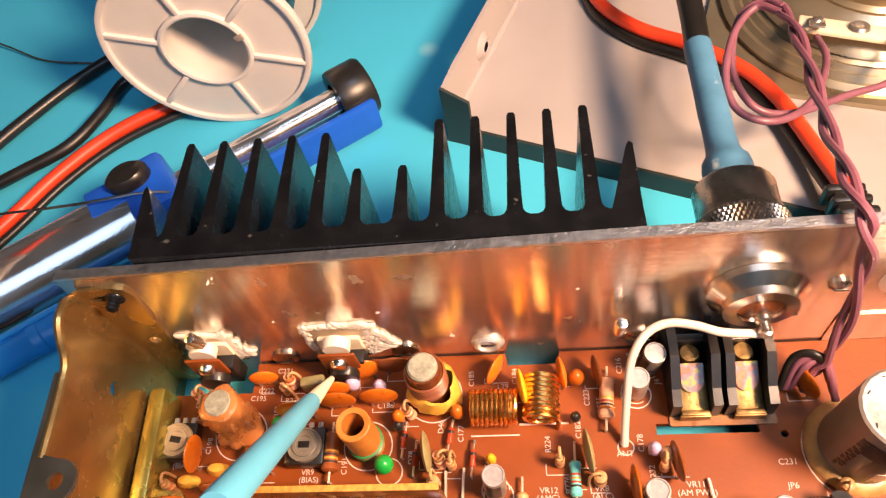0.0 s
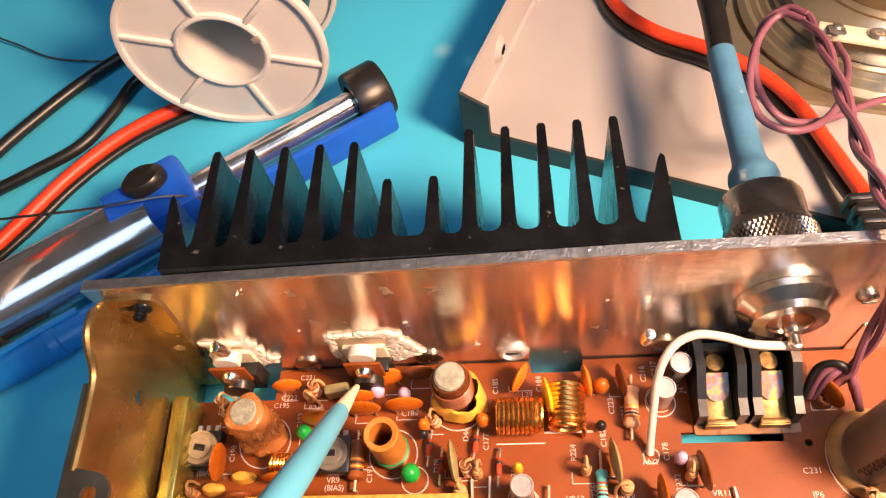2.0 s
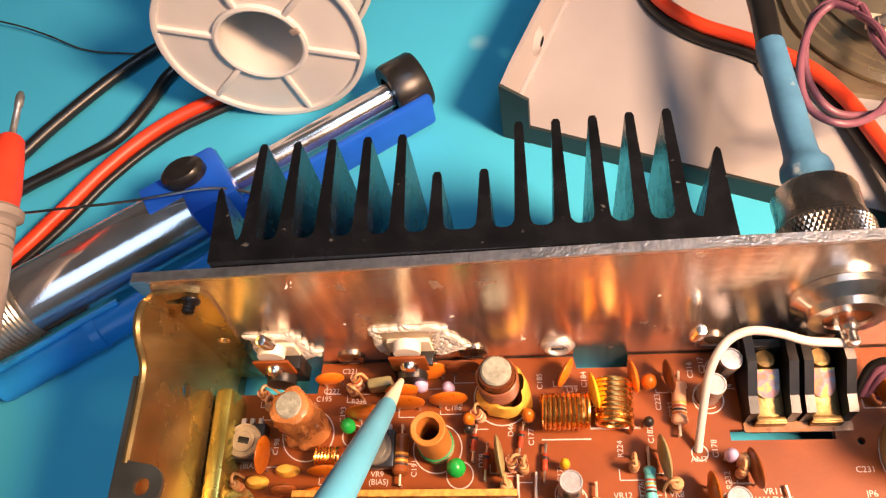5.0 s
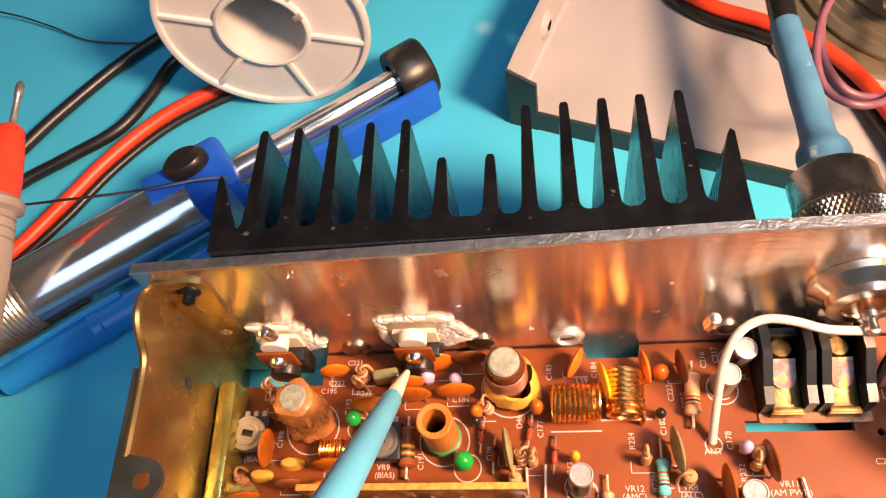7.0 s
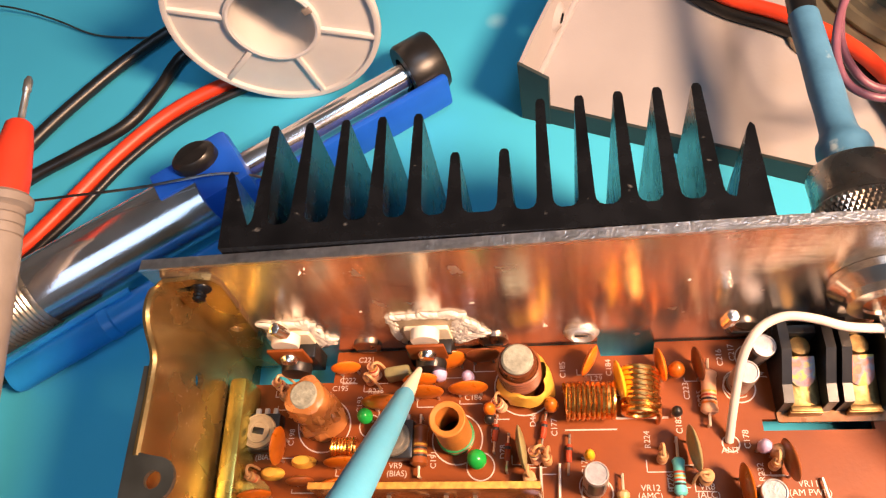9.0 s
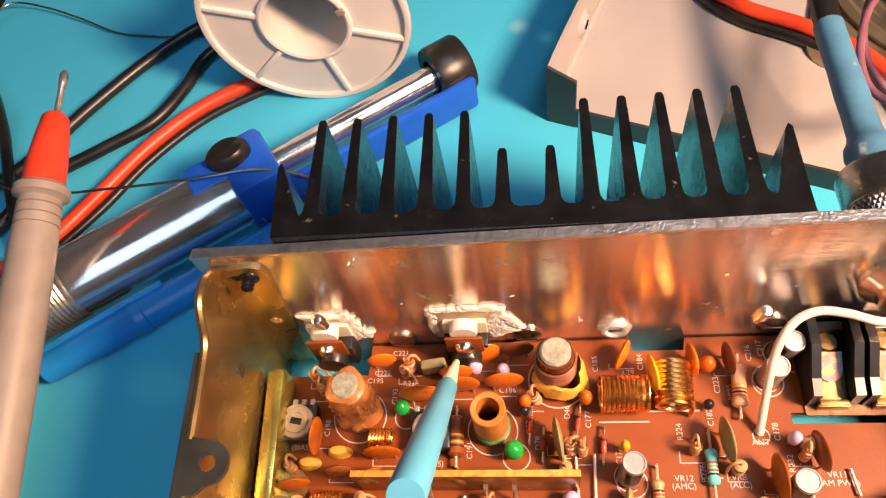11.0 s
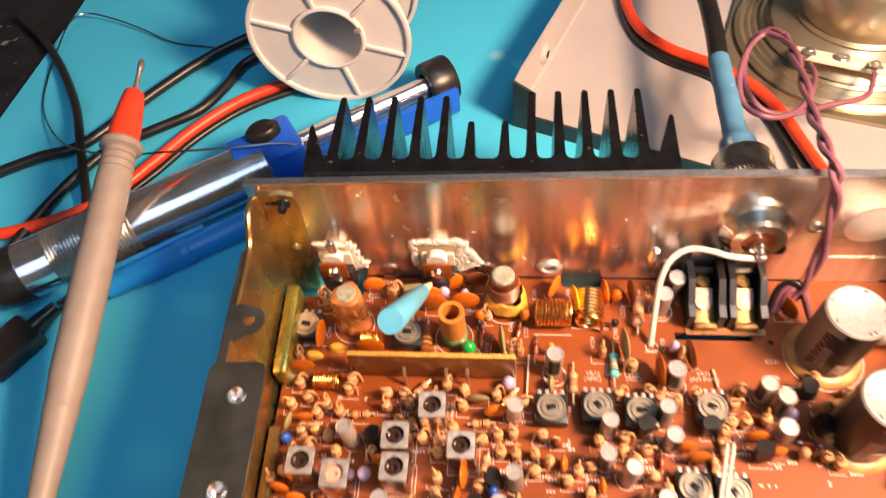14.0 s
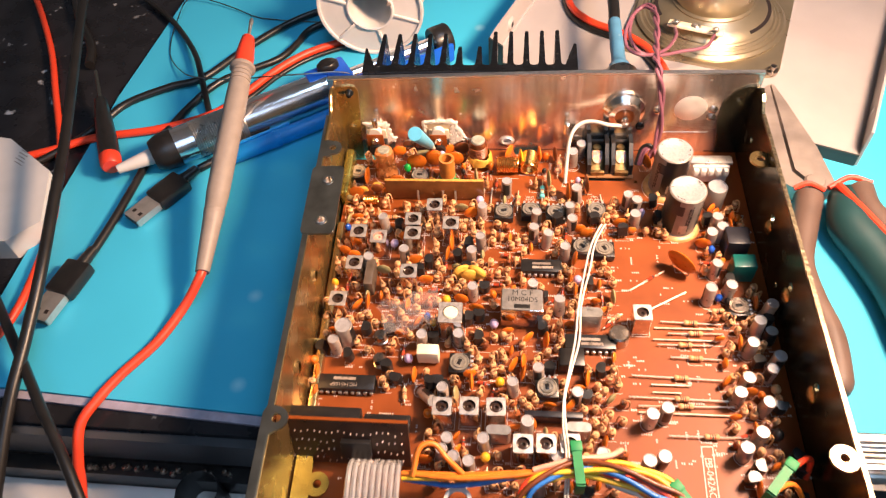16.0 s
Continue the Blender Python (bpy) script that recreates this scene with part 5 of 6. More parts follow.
cable("loom_wire", [(54, -176, 13), (56, -168, 18), (61, -166, 18), (66, -170, 15), (72, -175, 14)], 1.0, ORANGE_WIRE, "orange wire looped beside the upright board", "wire", group="front wiring loom")
cable("loom_wire", [(192, -166, 3), (191.5, -163, 12), (187, -165, 16), (180, -171, 16), (172, -180, 14), (164, -190, 12)], 1.0, RED_CABLE, "red wire curving from the board edge", "wire", group="board-edge loom")
cable("loom_wire", [(190, -176, 3), (184, -172, 12), (176, -176, 15), (166, -186, 13)], 1.0, ORANGE_WIRE, "orange wire tied to the red one", "wire", group="board-edge loom")
for x, y, z, rz in ((111, -173, 19, 5), (147, -183, 16, 35), (177.5, -173, 16, -40)):
    tie = thing("cable_tie", "green nylon cable tie round a wire loom", "cable tie", at(x, y, z, 0, 0, rz), "green cable ties")
    part("band", plate([(-1.6, -6.5), (1.6, -6.5), (1.6, 6.5), (-1.6, 6.5)], 1.0, m=mm(0, 0, 3.4)), GREEN_TIE, tie)
    part("head", box(4.2, 4.0, 3.4, (0, 6.6, 3.2), 0.6), GREEN_TIE, tie)
    part("band_side", box(3.2, 1.0, 8, (0, -6.6, -0.4), 0.2), GREEN_TIE, tie)

# ---- upright module and ribbon at the front left ----
mod = thing("plug_in_module", "small dark plug-in board leaning on the main board", "circuit board", at(28.5, -164.2, 11.9, -21, 0, 0))
part("board", box(46, 1.4, 21.5, (0, 0, 0), 0.1), BOARD_DARK, mod)
part("board_rim", box(46, 1.5, 0.5, (0, 0, 11.0)), BOARD, mod)
part("component_block", box(27, 6, 9, (-8.5, 4, 6.2), 0.6), PLASTIC_BLACK, mod)
part("component_block", box(16, 5, 7, (14, 3.4, 5.4), 0.6), PLASTIC_BLACK, mod)
part("chip", box(11, 2.4, 8, (3.5, -1.9, -1.5), 0.3), PLASTIC_BLACK, mod)
sp = finish(lathe([(0.34, 0), (0.3, 0.3), (0.16, 0.8), (0, 0.9)], 8, m=mm(0, 0, 0, 90)), GUNMETAL)
for k in range(76):
    px, pz = -21 + (k % 19) * 2.3 + rng.uniform(-0.3, 0.3), -8.2 + (k // 19) * 4.6 + rng.uniform(-0.9, 0.9)
    if not (-3 < px < 10 and -6.5 < pz < 3.5):
        part("solder_point", sp, None, mod, m=at(px, -0.7, pz))
rib = thing("ribbon_cable", "clear flat ribbon cable of many wires", "cable")
for k in range(9):
    part("strand", sweep([(30.6 + 2.2 * k, -169.5, 7.5), (30.8 + 2.2 * k, -172.5, 11.5), (31 + 2.2 * k, -177, 13), (31.2 + 2.2 * k, -184, 12), (31.3 + 2.2 * k, -196, 7)], 1.05, 8, 5), RIBBON, rib)
part("white_ring", lathe([(3.6, 0), (5.0, 0.3), (5.0, 2.2), (3.6, 2.4)], 24, m=mm(70, -182, 6)), PLASTIC_WHITE, pcb)

# thumb knob outside the right wall
knob = thing("thumb_knob", "ribbed silver thumb knob outside the chassis wall", "knob")
part("neck", lathe([(6.0, 0), (6.0, 5)], 28, m=mm(196.6, -165, 21, 0, 90, 0)), CHROME, knob)
bm = bmesh.new()
pts = [((8.2 if k % 2 else 7.5) * math.cos(2 * math.pi * k / 56), (8.2 if k % 2 else 7.5) * math.sin(2 * math.pi * k / 56)) for k in range(56)]
part("grip", plate(pts, 14, m=mm(201, -165, 21, 0, 90, 0)), CHROME, knob, smooth=False)

# ---- coax plug in the socket ----
plug = thing("coax_plug", "nickel coaxial plug with blue heat-shrink on its cable", "plug")
turn = mm(138, 2, 27.5, -90, 0, 0)
part("coupling_ring", lathe([(6.5, 0.6), (9.2, 0.6), (9.4, 1.2), (9.4, 12.5), (9.0, 13), (9.0, 14)], 40, m=turn), GUNMETAL, plug)
bm = bmesh.new()
stud = []
for i in range(56):
    for j in range(11):
        a = 2 * math.pi * (i + 0.5 * (j % 2)) / 56
        c = turn @ Vector((9.45 * math.cos(a), 9.42 * math.sin(a), 1.8 + 0.98 * j))
        nrm = (turn.to_3x3() @ Vector((math.cos(a), math.sin(a), 0)))
        ax = turn.to_3x3() @ Vector((0, 0, 1))
        tg = nrm.cross(ax)
        v = [bm.verts.new(c + p) for p in (tg * 0.52, ax * 0.92, -tg * 0.52, -ax * 0.92, nrm * 0.34)]
        for q in range(4):
            bm.faces.new((v[q], v[(q + 1) % 4], v[4]))
part("knurling", bm, GUNMETAL, plug, smooth=False)
part("sleeve", lathe([(8.6, 13.6), (8.7, 21), (8.2, 22), (7.0, 22.2)], 36, m=turn), GUNMETAL, plug)
part("heat_shrink", lathe([(4.6, 21.5), (5.4, 22), (5.5, 23.6), (5.1, 25.2), (5.5, 27), (5.2, 29), (4.2, 30.5), (3.7, 32.5), (3.5, 38), (3.6, 44), (3.4, 52), (3.4, 66), (2.9, 66.6)], 26, m=turn @ mm(0, 0, 0, 0, 0, 0)), BLUE_SLEEVE, plug, "creased blue heat-shrink")
part("cable", sweep([(138, 67, 27.5), (138.5, 85, 28), (138, 110, 26), (134, 150, 14), (128, 200, 0), (125, 260, -6)], 3.1, 12, 6), BLACK_CABLE, plug)

# ---- grey metal cover lying behind ----
cover = thing("metal_cover", "grey painted sheet-metal radio cover lying open on the mat", "metal cover", at(72.3, 76.5, -10, 0, 0, -22.5))
part("floor_sheet", plate([(0, 0), (198, 0), (198, 210), (0, 210)], 1.2, m=mm(0, 0, 6)), GREY_PAINT, cover, smooth=False)
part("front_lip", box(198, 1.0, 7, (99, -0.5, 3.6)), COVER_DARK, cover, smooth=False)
sidewall = lambda x: plate([(0, 0), (210, 0), (210, 23), (8, 23), (0, 22)], 1.2, [ring_pts(27, 13.5, 2.4, 16)], m=Matrix(((0, 0, 1, x), (1, 0, 0, 0), (0, 1, 0, 0), (0, 0, 0, 1))))
part("side_wall", sidewall(-1.2), GREY_PAINT, cover, smooth=False)
part("side_wall", sidewall(198), GREY_PAINT, cover, smooth=False)
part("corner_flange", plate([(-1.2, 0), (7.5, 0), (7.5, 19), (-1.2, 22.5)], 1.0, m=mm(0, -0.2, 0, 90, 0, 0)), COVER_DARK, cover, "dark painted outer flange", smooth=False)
part("screw_dish", lathe([(1.6, 1.4), (2.4, 1.6), (4.2, 0.4), (4.6, 0)], 20, m=mm(0, 27, 13.5, 0, 90, 0)), GREY_PAINT, cover)
part("bend_fillet", box(2, 210, 2, (0.6, 105, 7.4), 0.8), GREY_PAINT, cover)

# ---- loudspeaker lying on the cover, magnet up ----
spk = thing("loudspeaker", "yellow-plated loudspeaker lying face down with its magnet up", "loudspeaker", at(199, 112, -2.6, 0, 0, -18) @ Matrix.Scale(1.13, 4))
part("frame", plate(rounded(-39, -39, 39, 39, 8, 6), 1.4, [ring_pts(0, 0, 35, 40)]), SPEAKER_ZINC, spk, smooth=False)
part("basket", lathe([(37, 1.2), (37.5, 3), (36, 4.2), (34.6, 3.8), (33.6, 5), (32.6, 4.6), (31.6, 5.8), (30.6, 5.4), (29.4, 6.4), (26, 8)], 48), SPEAKER_ZINC, spk)
part("cone", lathe([(35, 0.8), (24, 6.5), (12, 12), (8, 12)], 40), CONE, spk)
part("basket_dish", lathe([(30.0, 6.8), (28.6, 8.4), (25, 10.4), (21, 11.8), (19.4, 12.8)], 48), SPEAKER_ZINC, spk)


def arc_slot(a0, a1, r0, r1):
    turn_ = [a0 + (a1 - a0) * k / 12 for k in range(13)]
    return [(r1 * math.cos(radians(a)), r1 * math.sin(radians(a))) for a in turn_] + [(r0 * math.cos(radians(a)), r0 * math.sin(radians(a))) for a in reversed(turn_)]


for a0, a1 in ((-40, 35), (60, 120), (150, 215)):
    part("basket_slot", plate(arc_slot(a0, a1, 27.0, 28.8), 0.5, m=mm(0, 0, 8.8)), BAND_DARK, spk, "dark slot in the basket")
part("back_ring", lathe([(12, 10), (20, 10), (20.5, 13), (19, 14)], 40), SPEAKER_ZINC, spk)
part("magnet", lathe([(19, 13.5), (19.4, 14.5), (19.4, 28), (18.6, 29.5), (17, 30), (16.6, 31), (0, 31)], 44), SPEAKER_ZINC, spk, "polished plated magnet pot")
tag = part("tag_board", box(27, 6.5, 1.6, (0, 0, 0), 0.5), TAGBOARD, spk, "cream tag board", m=at(-4.0, -27, 12.5, -14, 0, -3))
for s in (-9.5, 9.5):
    part("tag", plate(rounded(-1.8, -7, 1.8, 1.5, 0.8), 0.5, [ring_pts(0, -5, 0.7, 8)], m=mm(s, 0, 1.0, -16, 0, 0)), TIN, tag, "tinned solder tag")
    part("solder", lathe([(0, 1.4), (1.2, 1.0), (1.7, 0)], 12, m=mm(s, -0.5, 1.3)), TIN, tag)
part("eyelet", lathe([(1.0, 0.8), (1.2, 1.5), (2.2, 1.6), (2.6, 0.8)], 18, m=mm(0, 0, 0.2)), TIN, tag)
part("bolt", lathe([(0, 4), (1.4, 4), (1.5, 0), (2.8, 0), (2.9, 1.6), (1.5, 1.6)], 12, m=mm(35.5, 35.5, 1.4)), GUNMETAL, spk)
part("bolt", lathe([(0, 4), (1.4, 4), (1.5, 0), (2.8, 0), (2.9, 1.6), (1.5, 1.6)], 12, m=mm(35.5, -35.5, 1.4)), GUNMETAL, spk)

# ---- red and black power lead behind the plug ----
lead = thing("power_lead", "red and black power lead with a moulded strain relief", "cable")
run = [(116, 150, 0), (117, 132, 1), (121, 116, 2), (131, 104, 2), (145, 95, 2), (157, 84, 2), (164, 70, 3), (168, 54, 4), (171, 38, 6)]
part("red_core", sweep(run, 2.1, 12, 7), RED_CABLE, lead)
part("black_core", sweep([(x - 0.9, y - 1.8, z - 3.0) for x, y, z in run], 1.8, 12, 7), BLACK_CABLE, lead)
for k in range(4):
    part("strain_rib", box(9.5, 2.4, 7, (170.5 + 0.7 * k, 36 - 3.4 * k, 5), 1.0), PLASTIC_BLACK, lead)
part("strain_body", box(8, 20, 5.5, (171.5, 26, 5), 1.0), PLASTIC_BLACK, lead)

# ---- solder reel standing on its rims ----
reel = thing("solder_reel", "off-white plastic solder reel standing on its ribbed flanges", "reel", at(2.0, 92.0, 20.9, 90, -4.5, 0))
for back in (0, 1):
    z0 = -30 * back
    part("flange", plate(ring_pts(0, 0, 30.6, 64), 1.6, [ring_pts(0, 0, 12.2, 40)], m=mm(0, 0, z0 - 2.2)), PLASTIC_WHITE, reel)
    part("rim", lathe([(30.6, z0 - 2.6), (31.1, z0 - 0.8), (30.8, z0 + 0.7), (30.1, z0 + 0.9), (29.2, z0 + 0.6), (29.0, z0 - 0.8)], 64), PLASTIC_WHITE, reel)
part("hub_ring", lathe([(14.0, -0.8), (13.8, 0.7), (13.0, 1.0), (12.3, 0.7), (12.1, -2)], 48), PLASTIC_WHITE, reel)
for k in range(6):
    part("rib", box(16.0, 1.7, 1.6, (21.4, 0, -0.2), 0.4), PLASTIC_WHITE, reel, m=at(0, 0, 0, 0, 0, 60 * k - 22))
part("notch_tab", box(2.6, 2.0, 1.8, (12.4, 0, 0.6), 0.3), PLASTIC_GREY, reel, m=at(0, 0, 0, 0, 0, 14))
part("hub_tube", lathe([(12.1, -2), (11.8, -32), (14.0, -32), (14.2, -2.2)], 40), PLASTIC_WHITE, reel)
part("solder_coil", lathe([(14.3, -3)] + [(22.0 + 0.5 * (k % 2), -3 - 0.55 * k) for k in range(48)] + [(14.3, -29.6)], 40), SOLDER, reel, "wound solder wire")

# ---- desoldering pump ----
ang = 32.6
pump = thing("desoldering_pump", "chrome and blue desoldering pump with a white nozzle", "desoldering pump", at(-83.3, 7.0, 0, 0, 0, ang))
along = mm(0, 0, 0, 0, 90, 0)
part("tube", lathe([(9.2, -13), (10, -12.5), (10, 77), (9.6, 77.5), (0, 77.5)], 40, m=along), POLISHED, pump)
part("knurled_sleeve", lathe([(10.1, -2)] + [(10.1 + 0.25 * (k % 2), -2 + 0.6 * k) for k in range(46)] + [(10.1, 26)], 40, m=along), TIN, pump, "silver tape-like knurled grip")
part("collar", lathe([(0, -25), (7.6, -25), (8.6, -23), (9.8, -20), (10.3, -16), (10.3, -12), (9, -12)], 36, m=along), PLASTIC_BLACK, pump)
part("nozzle", lathe([(0, -44), (2.2, -44), (2.5, -43), (4.4, -25), (0, -25)], 20, m=along), PLASTIC_WHITE, pump, "white heat-proof nozzle")
part("housing", box(14.5, 20.5, 19, (83.5, 0, 1.2), 2.0), BLUE_PLASTIC, pump)
part("tongue", box(12, 9.5, 2.0, (72.5, 2.5, 9.6), 0.6), BLUE_PLASTIC, pump)
part("button", lathe([(0, 4.2), (3.6, 3.8), (4.6, 2.6), (4.8, 0)], 26, m=mm(80, 3.5, 10.4) @ Matrix.Diagonal((1.35, 1, 1, 1))), PLASTIC_BLACK, pump)
part("plunger_rod", lathe([(0, 88), (4.0, 88), (4.0, 148), (0, 148)], 24, m=mm(0, 1.5, 1.5, 0, 90, 0)), POLISHED, pump)
part("guard_rail", box(70, 3.0, 12, (118, -8.2, -1.5), 1.4), BLUE_PLASTIC, pump)
part("end_ring", lathe([(5.4, 144), (8.8, 144), (9.2, 145), (9.2, 154), (8.6, 155), (5.6, 155), (5.4, 150)], 36, m=mm(0, 2.0, 1.0, 0, 90, 0)), PLASTIC_BLACK, pump)
part("spring", sweep([(78 + 0.5 * k, -9 + 2.4 * math.cos(k * 0.9), -5 + 2.4 * math.sin(k * 0.9)) for k in range(60)], 0.25, 5, 0), STEEL, pump)

# ---- blue pen under the pump ----
pen = thing("blue_pen", "translucent blue pen lying beside the pump", "pen", at(-66, -3, -5.0, 0, 0, 33))
part("barrel", lathe([(0, 0), (4.0, 0.4), (4.4, 2), (4.6, 27), (5.0, 27.5), (5.0, 30), (4.6, 30.5), (4.6, 85), (0, 86)], 22, m=mm(0, 0, 0, 0, 90, 0)), PEN_BLUE, pen)
part("clip", box(40, 2.0, 1.2, (18, 2.5, 4.6), 0.4), PEN_BLUE, pen)

# ---- multimeter probes ----
tip, mid, end = Vector((-60, 70, 31)), Vector((-57, 33.4, 27.2)), Vector((-54, -83, 2.5))
probe = thing("test_probe", "grey multimeter probe with red tip resting on the pump", "test probe")


def along_line(a, b):
    return Matrix.Translation(a) @ (b - a).to_track_quat("Z", "Y").to_matrix().to_4x4(), (b - a).length


pm, ln = along_line(mid, end)
part("handle", lathe([(0, -0.6), (5.6, -0.6), (6.6, 0.4), (6.6, 2.4), (5.3, 3.1), (5.0, 3.4), (5.2, 5.0), (4.75, 5.2), (4.75, 5.5), (5.25, 5.7), (5.25, 7.6), (4.8, 7.8), (4.8, 8.1), (5.3, 8.3), (5.3, 10.2), (4.85, 10.4), (4.85, 10.7), (5.35, 10.9), (5.5, 16), (5.7, 45), (5.4, 78), (4.7, 86), (4.9, 86.6), (4.9, 87.6), (4.7, 88.2), (4.9, 88.8), (4.6, 90), (3.4, ln - 3), (3.2, ln), (0, ln)], 30, m=pm), PLASTIC_GREY, probe)
pm2, ln2 = along_line(mid, tip)
part("red_nose", lathe([(0, 0), (5.0, 0), (5.0, 6), (4.2, 15), (3.4, 21), (2.6, 22), (0, 22)], 26, m=pm2), RED_PLASTIC, probe)
part("metal_tip", lathe([(0, 21), (0.9, 21), (0.9, ln2 - 5), (1.15, ln2 - 4.6), (1.15, ln2 - 1.4), (0.6, ln2), (0, ln2)], 14, m=pm2), TIN, probe)
part("red_lead", sweep([(-54, -80, 3), (-55, -86, 1.5), (-61, -97, -5), (-69, -114, -7.6), (-80, -131, -7.6), (-86, -143, -7.6), (-90, -154, -9), (-90.5, -166, -18), (-91, -180, -34), (-94, -215, -60)], 2.2, 12, 7), RED_CABLE, probe)
bp = thing("test_probe", "black multimeter probe with a red cap", "test probe")
pm3, ln3 = along_line(Vector((-126, -13, -2)), Vector((-150, 36, 0)))
part("red_cap", lathe([(0, 0), (4.4, 0), (5.4, 1.2), (5.6, 8), (5.2, 9), (0, 9)], 26, m=pm3), RED_PLASTIC, bp)
part("handle", lathe([(0, 8), (5.6, 8), (5.4, 20), (4.6, 40), (3.4, 56), (2.0, 58), (0, 58)], 26, m=pm3), PLASTIC_BLACK, bp)
part("metal_tip", lathe([(0, 57), (1.1, 57), (1.0, 84), (0, 86)], 12, m=pm3), STEEL, bp)

# ---- cables on the mat and bench ----
cable("black_cable", [(20, 150, -6), (-20, 140, -7), (-43, 131, -7), (-62, 116, -7), (-81, 93, -7), (-100, 66, -7), (-118, 58, -7), (-140, 45, -8), (-150, 30, -9), (-160, 14, -9), (-181, -7, -9), (-230, -40, -9)], 2.2, BLACK_CABLE, "thick black cable running over the mat", group="loose cables")
cable("black_cable", [(-30, 122, -6), (-44, 112, -7), (-49, 98, -7), (-57, 84, -7), (-72, 73, -6.5), (-88, 61, -6), (-101, 40, -7), (-110, 10, -7), (-112, -15, -7), (-115, -45, -7), (-119, -70, -7), (-123, -82, -6.5)], 2.1, BLACK_CABLE, "black cable leading to a charging plug", group="loose cables")
cable("red_cable", [(-8, 104, -7), (-27, 97, -7), (-43, 87, -7), (-57, 72, -7), (-69, 54, -7), (-84, 35, -7), (-112, 22, -7), (-150, 15, -8), (-175, 5, -9), (-230, -15, -9)], 2.3, RED_CABLE, "red cable running under the pump", group="loose cables")
cable("black_cable", [(-4, 102, -8), (-25, 93, -8), (-41, 83, -8), (-55, 68, -8), (-66, 51, -8), (-80, 33, -8)], 1.4, BLACK_CABLE, "black core lying beside the red cable", group="loose cables")
cable("black_cable", [(-165, 150, -8), (-146, 133, -8), (-128, 112, -7), (-109, 84, -4), (-97, 58, -4), (-87, 34, -7), (-80, 16, -7.5)], 1.8, BLACK_CABLE, "black cable crossing the others", group="loose cables")
cable("black_cable", [(-178, 125, 30), (-170, 98, 30), (-158, 59, 30), (-146, 18, 28), (-135, -24, 24), (-128, -58, 20), (-122, -93, 14), (-121, -122, 5), (-121, -150, -4), (-120, -185, -20)], 2.7, BLACK_CABLE, "thick black cable hanging in front", group="loose cables")
cable("black_cable", [(-185, -60, -5), (-150, -98, 0), (-122, -130, 0), (-104, -151, 0), (-88, -170, -3), (-70, -195, -12)], 2.2, BLACK_CABLE, "black cable over the bench corner", group="loose cables")
cable("red_cable", [(-260, 170, -9), (-243, 148, -9), (-212, 98, -9), (-190, 54, -9), (-172, 18, -9), (-165, 0, -9.5), (-150, -42, -9), (-143, -80, -7.5), (-143, -105, -7.5), (-150, -125, -7.5)], 2.0, RED_CABLE, "red cable along the edge of the mat", group="loose cables")
cable("black_cable", [(-230, 180, -8), (-205, 130, -8), (-185, 100, -8), (-178, 80, -8)], 3.0, BLACK_CABLE, "black cable on the bench", group="loose cables")
cable("solder_wire", [(-40, 122, -8), (-65, 126, -9), (-83, 130, -9), (-99, 138, -8), (-115, 145, -7), (-128, 147, -5), (-133, 140, -4), (-134, 125, -6), (-134, 108, -9), (-128, 88, -9), (-110, 66, -4), (-89, 51, 5), (-70, 45, 9), (-50, 43, 12.5), (-30, 43, 14), (-8, 47, 12), (6, 50, 2), (25, 53, -8)], 0.38, SOLDER, "thin loose end of solder wire", "wire", 6)


def usb(x, y, rz, z=-6.0):
    u = thing("usb_plug", "black usb plug with a bare metal shell on the mat", "plug", at(x, y, z, 0, 0, rz), "usb plugs")
    shell = part("shell", plate(rounded(-5.2, -15, 5.2, 0, 0.8, 3), 4.0, m=mm(0, 0, -2.0)), USB_TIN, u)
    for s in (-2.7, 2.7):
        part("window", box(1.9, 2.1, 0.2, (s * 0.85, -10.5, 2.01)), BAND_DARK, shell)
    part("mouth", box(9.2, 0.4, 2.8, (0, -15.1, 0)), BAND_DARK, shell)
    part("grip", box(13.6, 19, 7, (0, 9.3, 0), 1.5), PLASTIC_BLACK, u)
    part("neck", lathe([(0, 17.5), (3.2, 17.5), (2.4, 28), (0, 28)], 16, m=mm(0, 0, 0, -90)), PLASTIC_BLACK, u)
    return u


usb(-96.5, -33.5, -33)
usb(-124.5, -92.0, -14)
cable("usb_cable", [(-80, -10, -6), (-72, -2, -6.5), (-60, 8, -7), (-46, 18, -7.5)], 2.2, BLACK_CABLE, "black usb cable running under the pump")
adapter = thing("power_adapter", "white faceted plastic power adapter with tiny printing", "adapter")
part("body", plate([(-230, 10), (-189, 4), (-156, -20), (-146, -54), (-159, -67), (-230, -70)], 14, m=mm(0, 0, -12)), PLASTIC_WHITE, adapter, smooth=False)
for k in range(5):
    part("printing", box(rng.uniform(5, 9), 0.5, 0.06, (-176, -6 - 2.2 * k, 2.05), turn=Matrix.Rotation(radians(-30), 4, "Z")), PLASTIC_GREY, adapter)

# ---- pliers to the right ----
pl = thing("pliers", "worn pliers with dark and red-teal handles on the mat", "pliers")
part("jaw", plate([(219, 49), (221.6, 51), (221, 26), (220, -13), (229, -26), (222, -27), (212, -18), (212, 10)], 8, m=mm(0, 0, -8.5)), PLIER_STEEL, pl, smooth=False)
part("jaw", plate([(222.2, 51), (224, 49), (228, 33), (235, 3), (238, -22), (231, -26), (221.5, -12), (222.2, 26)], 9, m=mm(0, 0, -9)), PLIER_STEEL, pl, smooth=False)
part("joint", lathe([(0, 1.6), (4, 1.4), (5, 0.4), (5, 0)], 24, m=mm(229, -20, -0.5)), PLIER_STEEL, pl)
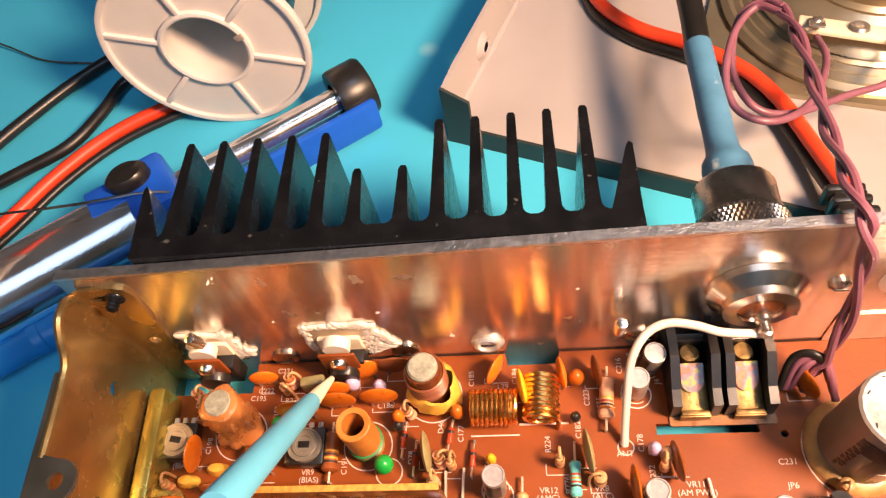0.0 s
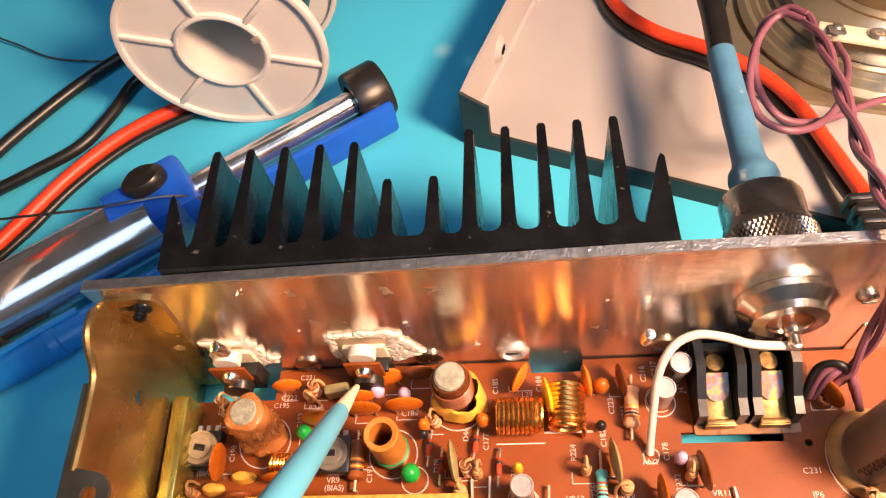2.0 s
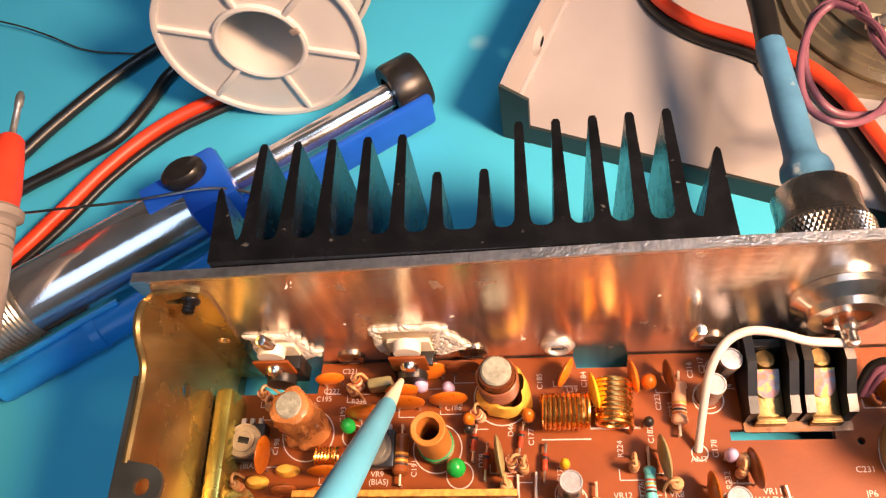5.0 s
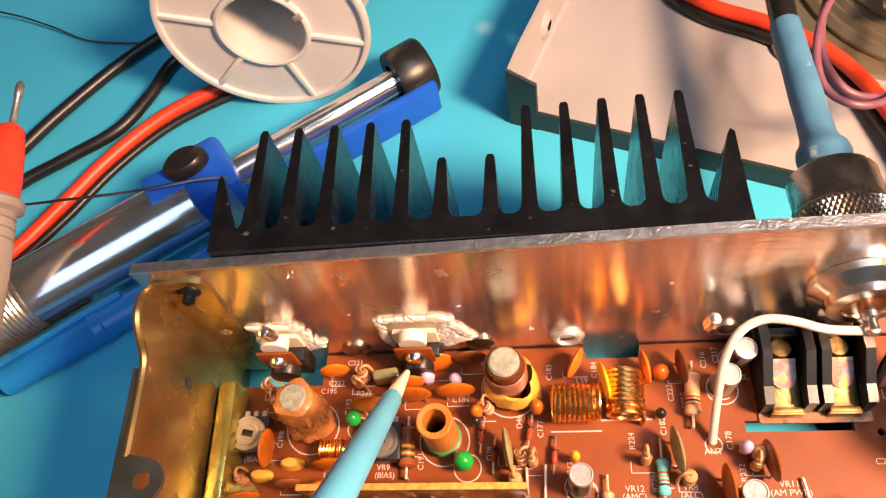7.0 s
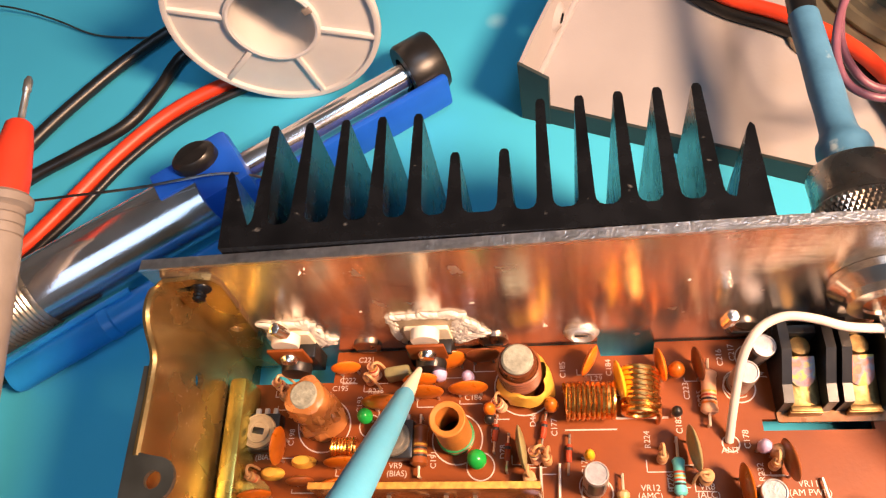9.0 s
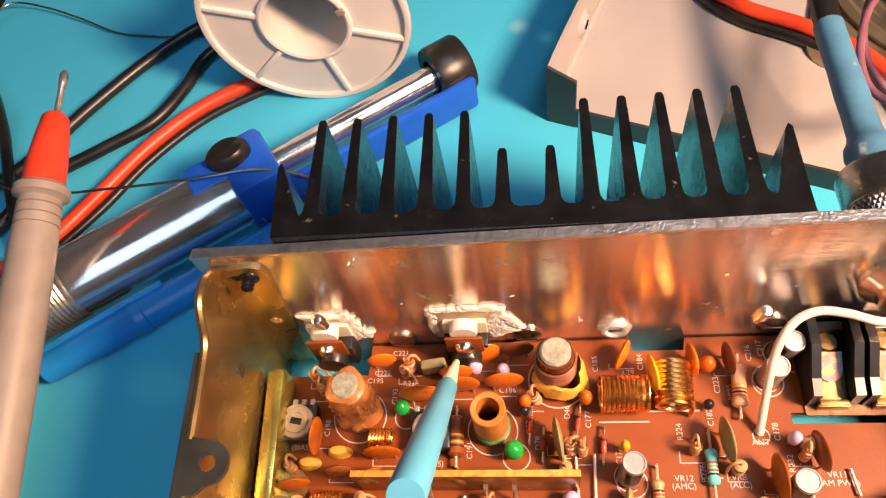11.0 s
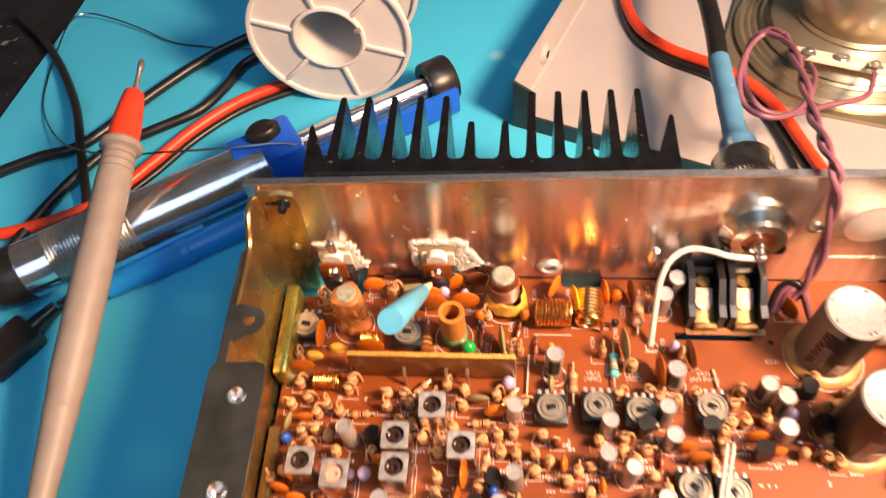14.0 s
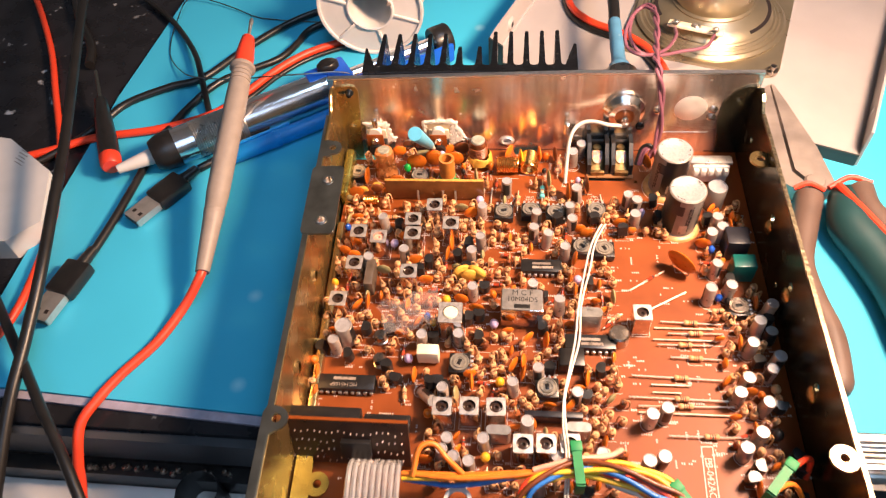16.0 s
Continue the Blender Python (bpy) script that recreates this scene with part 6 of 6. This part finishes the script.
part("handle", sweep([(225, -28, -2.5), (218, -50, -3), (213.5, -67, -3), (214.5, -86, -3), (217, -104, -3), (215.5, -124, -3.5), (214, -129, -4)], [6.6, 5.8, 5.4, 5.4, 5.8, 5.6, 3.0], 16, 6), PLIER_GRIP, pl)
part("grip_edge", sweep([(217.5, -26, 1.5), (224, -24.6, 3.5), (231, -27, 1.5)], 1.3, 8, 6), RED_PLASTIC, pl, "red grip edge")
part("handle", sweep([(241, -28, -1.5), (238, -46, 0), (243.5, -62, 0), (249, -82, 0), (251, -105, 0), (251, -125, 0)], [7.5, 9.5, 9.8, 9.8, 9.8, 8.0], 18, 6), PLIER_TEAL, pl, "dark teal grip")
part("grip_ridge", sweep([(246, -28, 2.5), (246, -40, 4), (251, -54, 4.5), (258, -72, 4.5), (262, -96, 4), (262, -120, 3)], [6.2, 5.4, 5.4, 5.8, 5.6, 4.0], 14, 6), PLIER_GRIP, pl, "worn brown grip ridge")
part("grip_inlay", sweep([(236, -27, 5), (239, -38, 7.2), (243.5, -50, 8.2), (250, -66, 8.4), (254, -84, 8.2)], 1.8, 8, 6), RED_PLASTIC, pl, "scuffed red inlay")
part("grip_edge", sweep([(233, -26, 2), (243, -21, 4), (252, -24, 3.5)], 1.3, 8, 6), RED_PLASTIC, pl, "red grip edge")

# ---- thin adjusting tool held at the transistor ----
tool = thing("trimming_tool", "light blue trimming tool with a pale pointed tip", "tool")
tm, tl = along_line(Vector((47.0, -8.6, 9.0)), Vector((45.8, -47.5, 55.5)))
part("pale_tip", lathe([(0, 0), (0.7, 0.3), (1.6, 12), (1.7, 15), (0, 15)], 16, m=tm), TAGBOARD, tool)
part("shaft", lathe([(0, 14.5), (1.7, 14.6), (2.05, 16), (2.6, 34), (3.1, tl - 0.6), (2.9, tl), (0, tl)], 22, m=tm), TOOL_BLUE, tool)

# ---- lower shelf with dark equipment in front of the bench ----
shelf = thing("equipment_rack", "dark equipment below the front edge of the bench", "equipment")
lip = lambda x: -147 - (x + 700) * 23 / 1400
part("black_ledge", plate([(-380, lip(-380) - 7), (60, lip(60) - 7), (60, lip(60) - 0.4), (-380, lip(-380) - 0.4)], 14, m=mm(0, 0, -52)), PLASTIC_BLACK, shelf, smooth=False)
part("grey_top", plate([(-380, -230), (60, -236), (60, lip(60) - 7.4), (-380, lip(-380) - 7.4)], 20, m=mm(0, 0, -70)), PLASTIC_WHITE, shelf, smooth=False)
part("post", lathe([(9, -40), (9, 60)], 20, m=mm(-42, -172, -90)), PLASTIC_BLACK, shelf)
for k in range(22):
    part("terminal", lathe([(0, 1.8), (1.1, 1.5), (rng.uniform(0.8, 2.0), 0)], 7), GUNMETAL, shelf, m=at(-112 + 3.8 * k + rng.uniform(-1.5, 1.5), lip(-112 + 3.8 * k) - 3.6 + rng.uniform(-1.2, 1.2), -38))
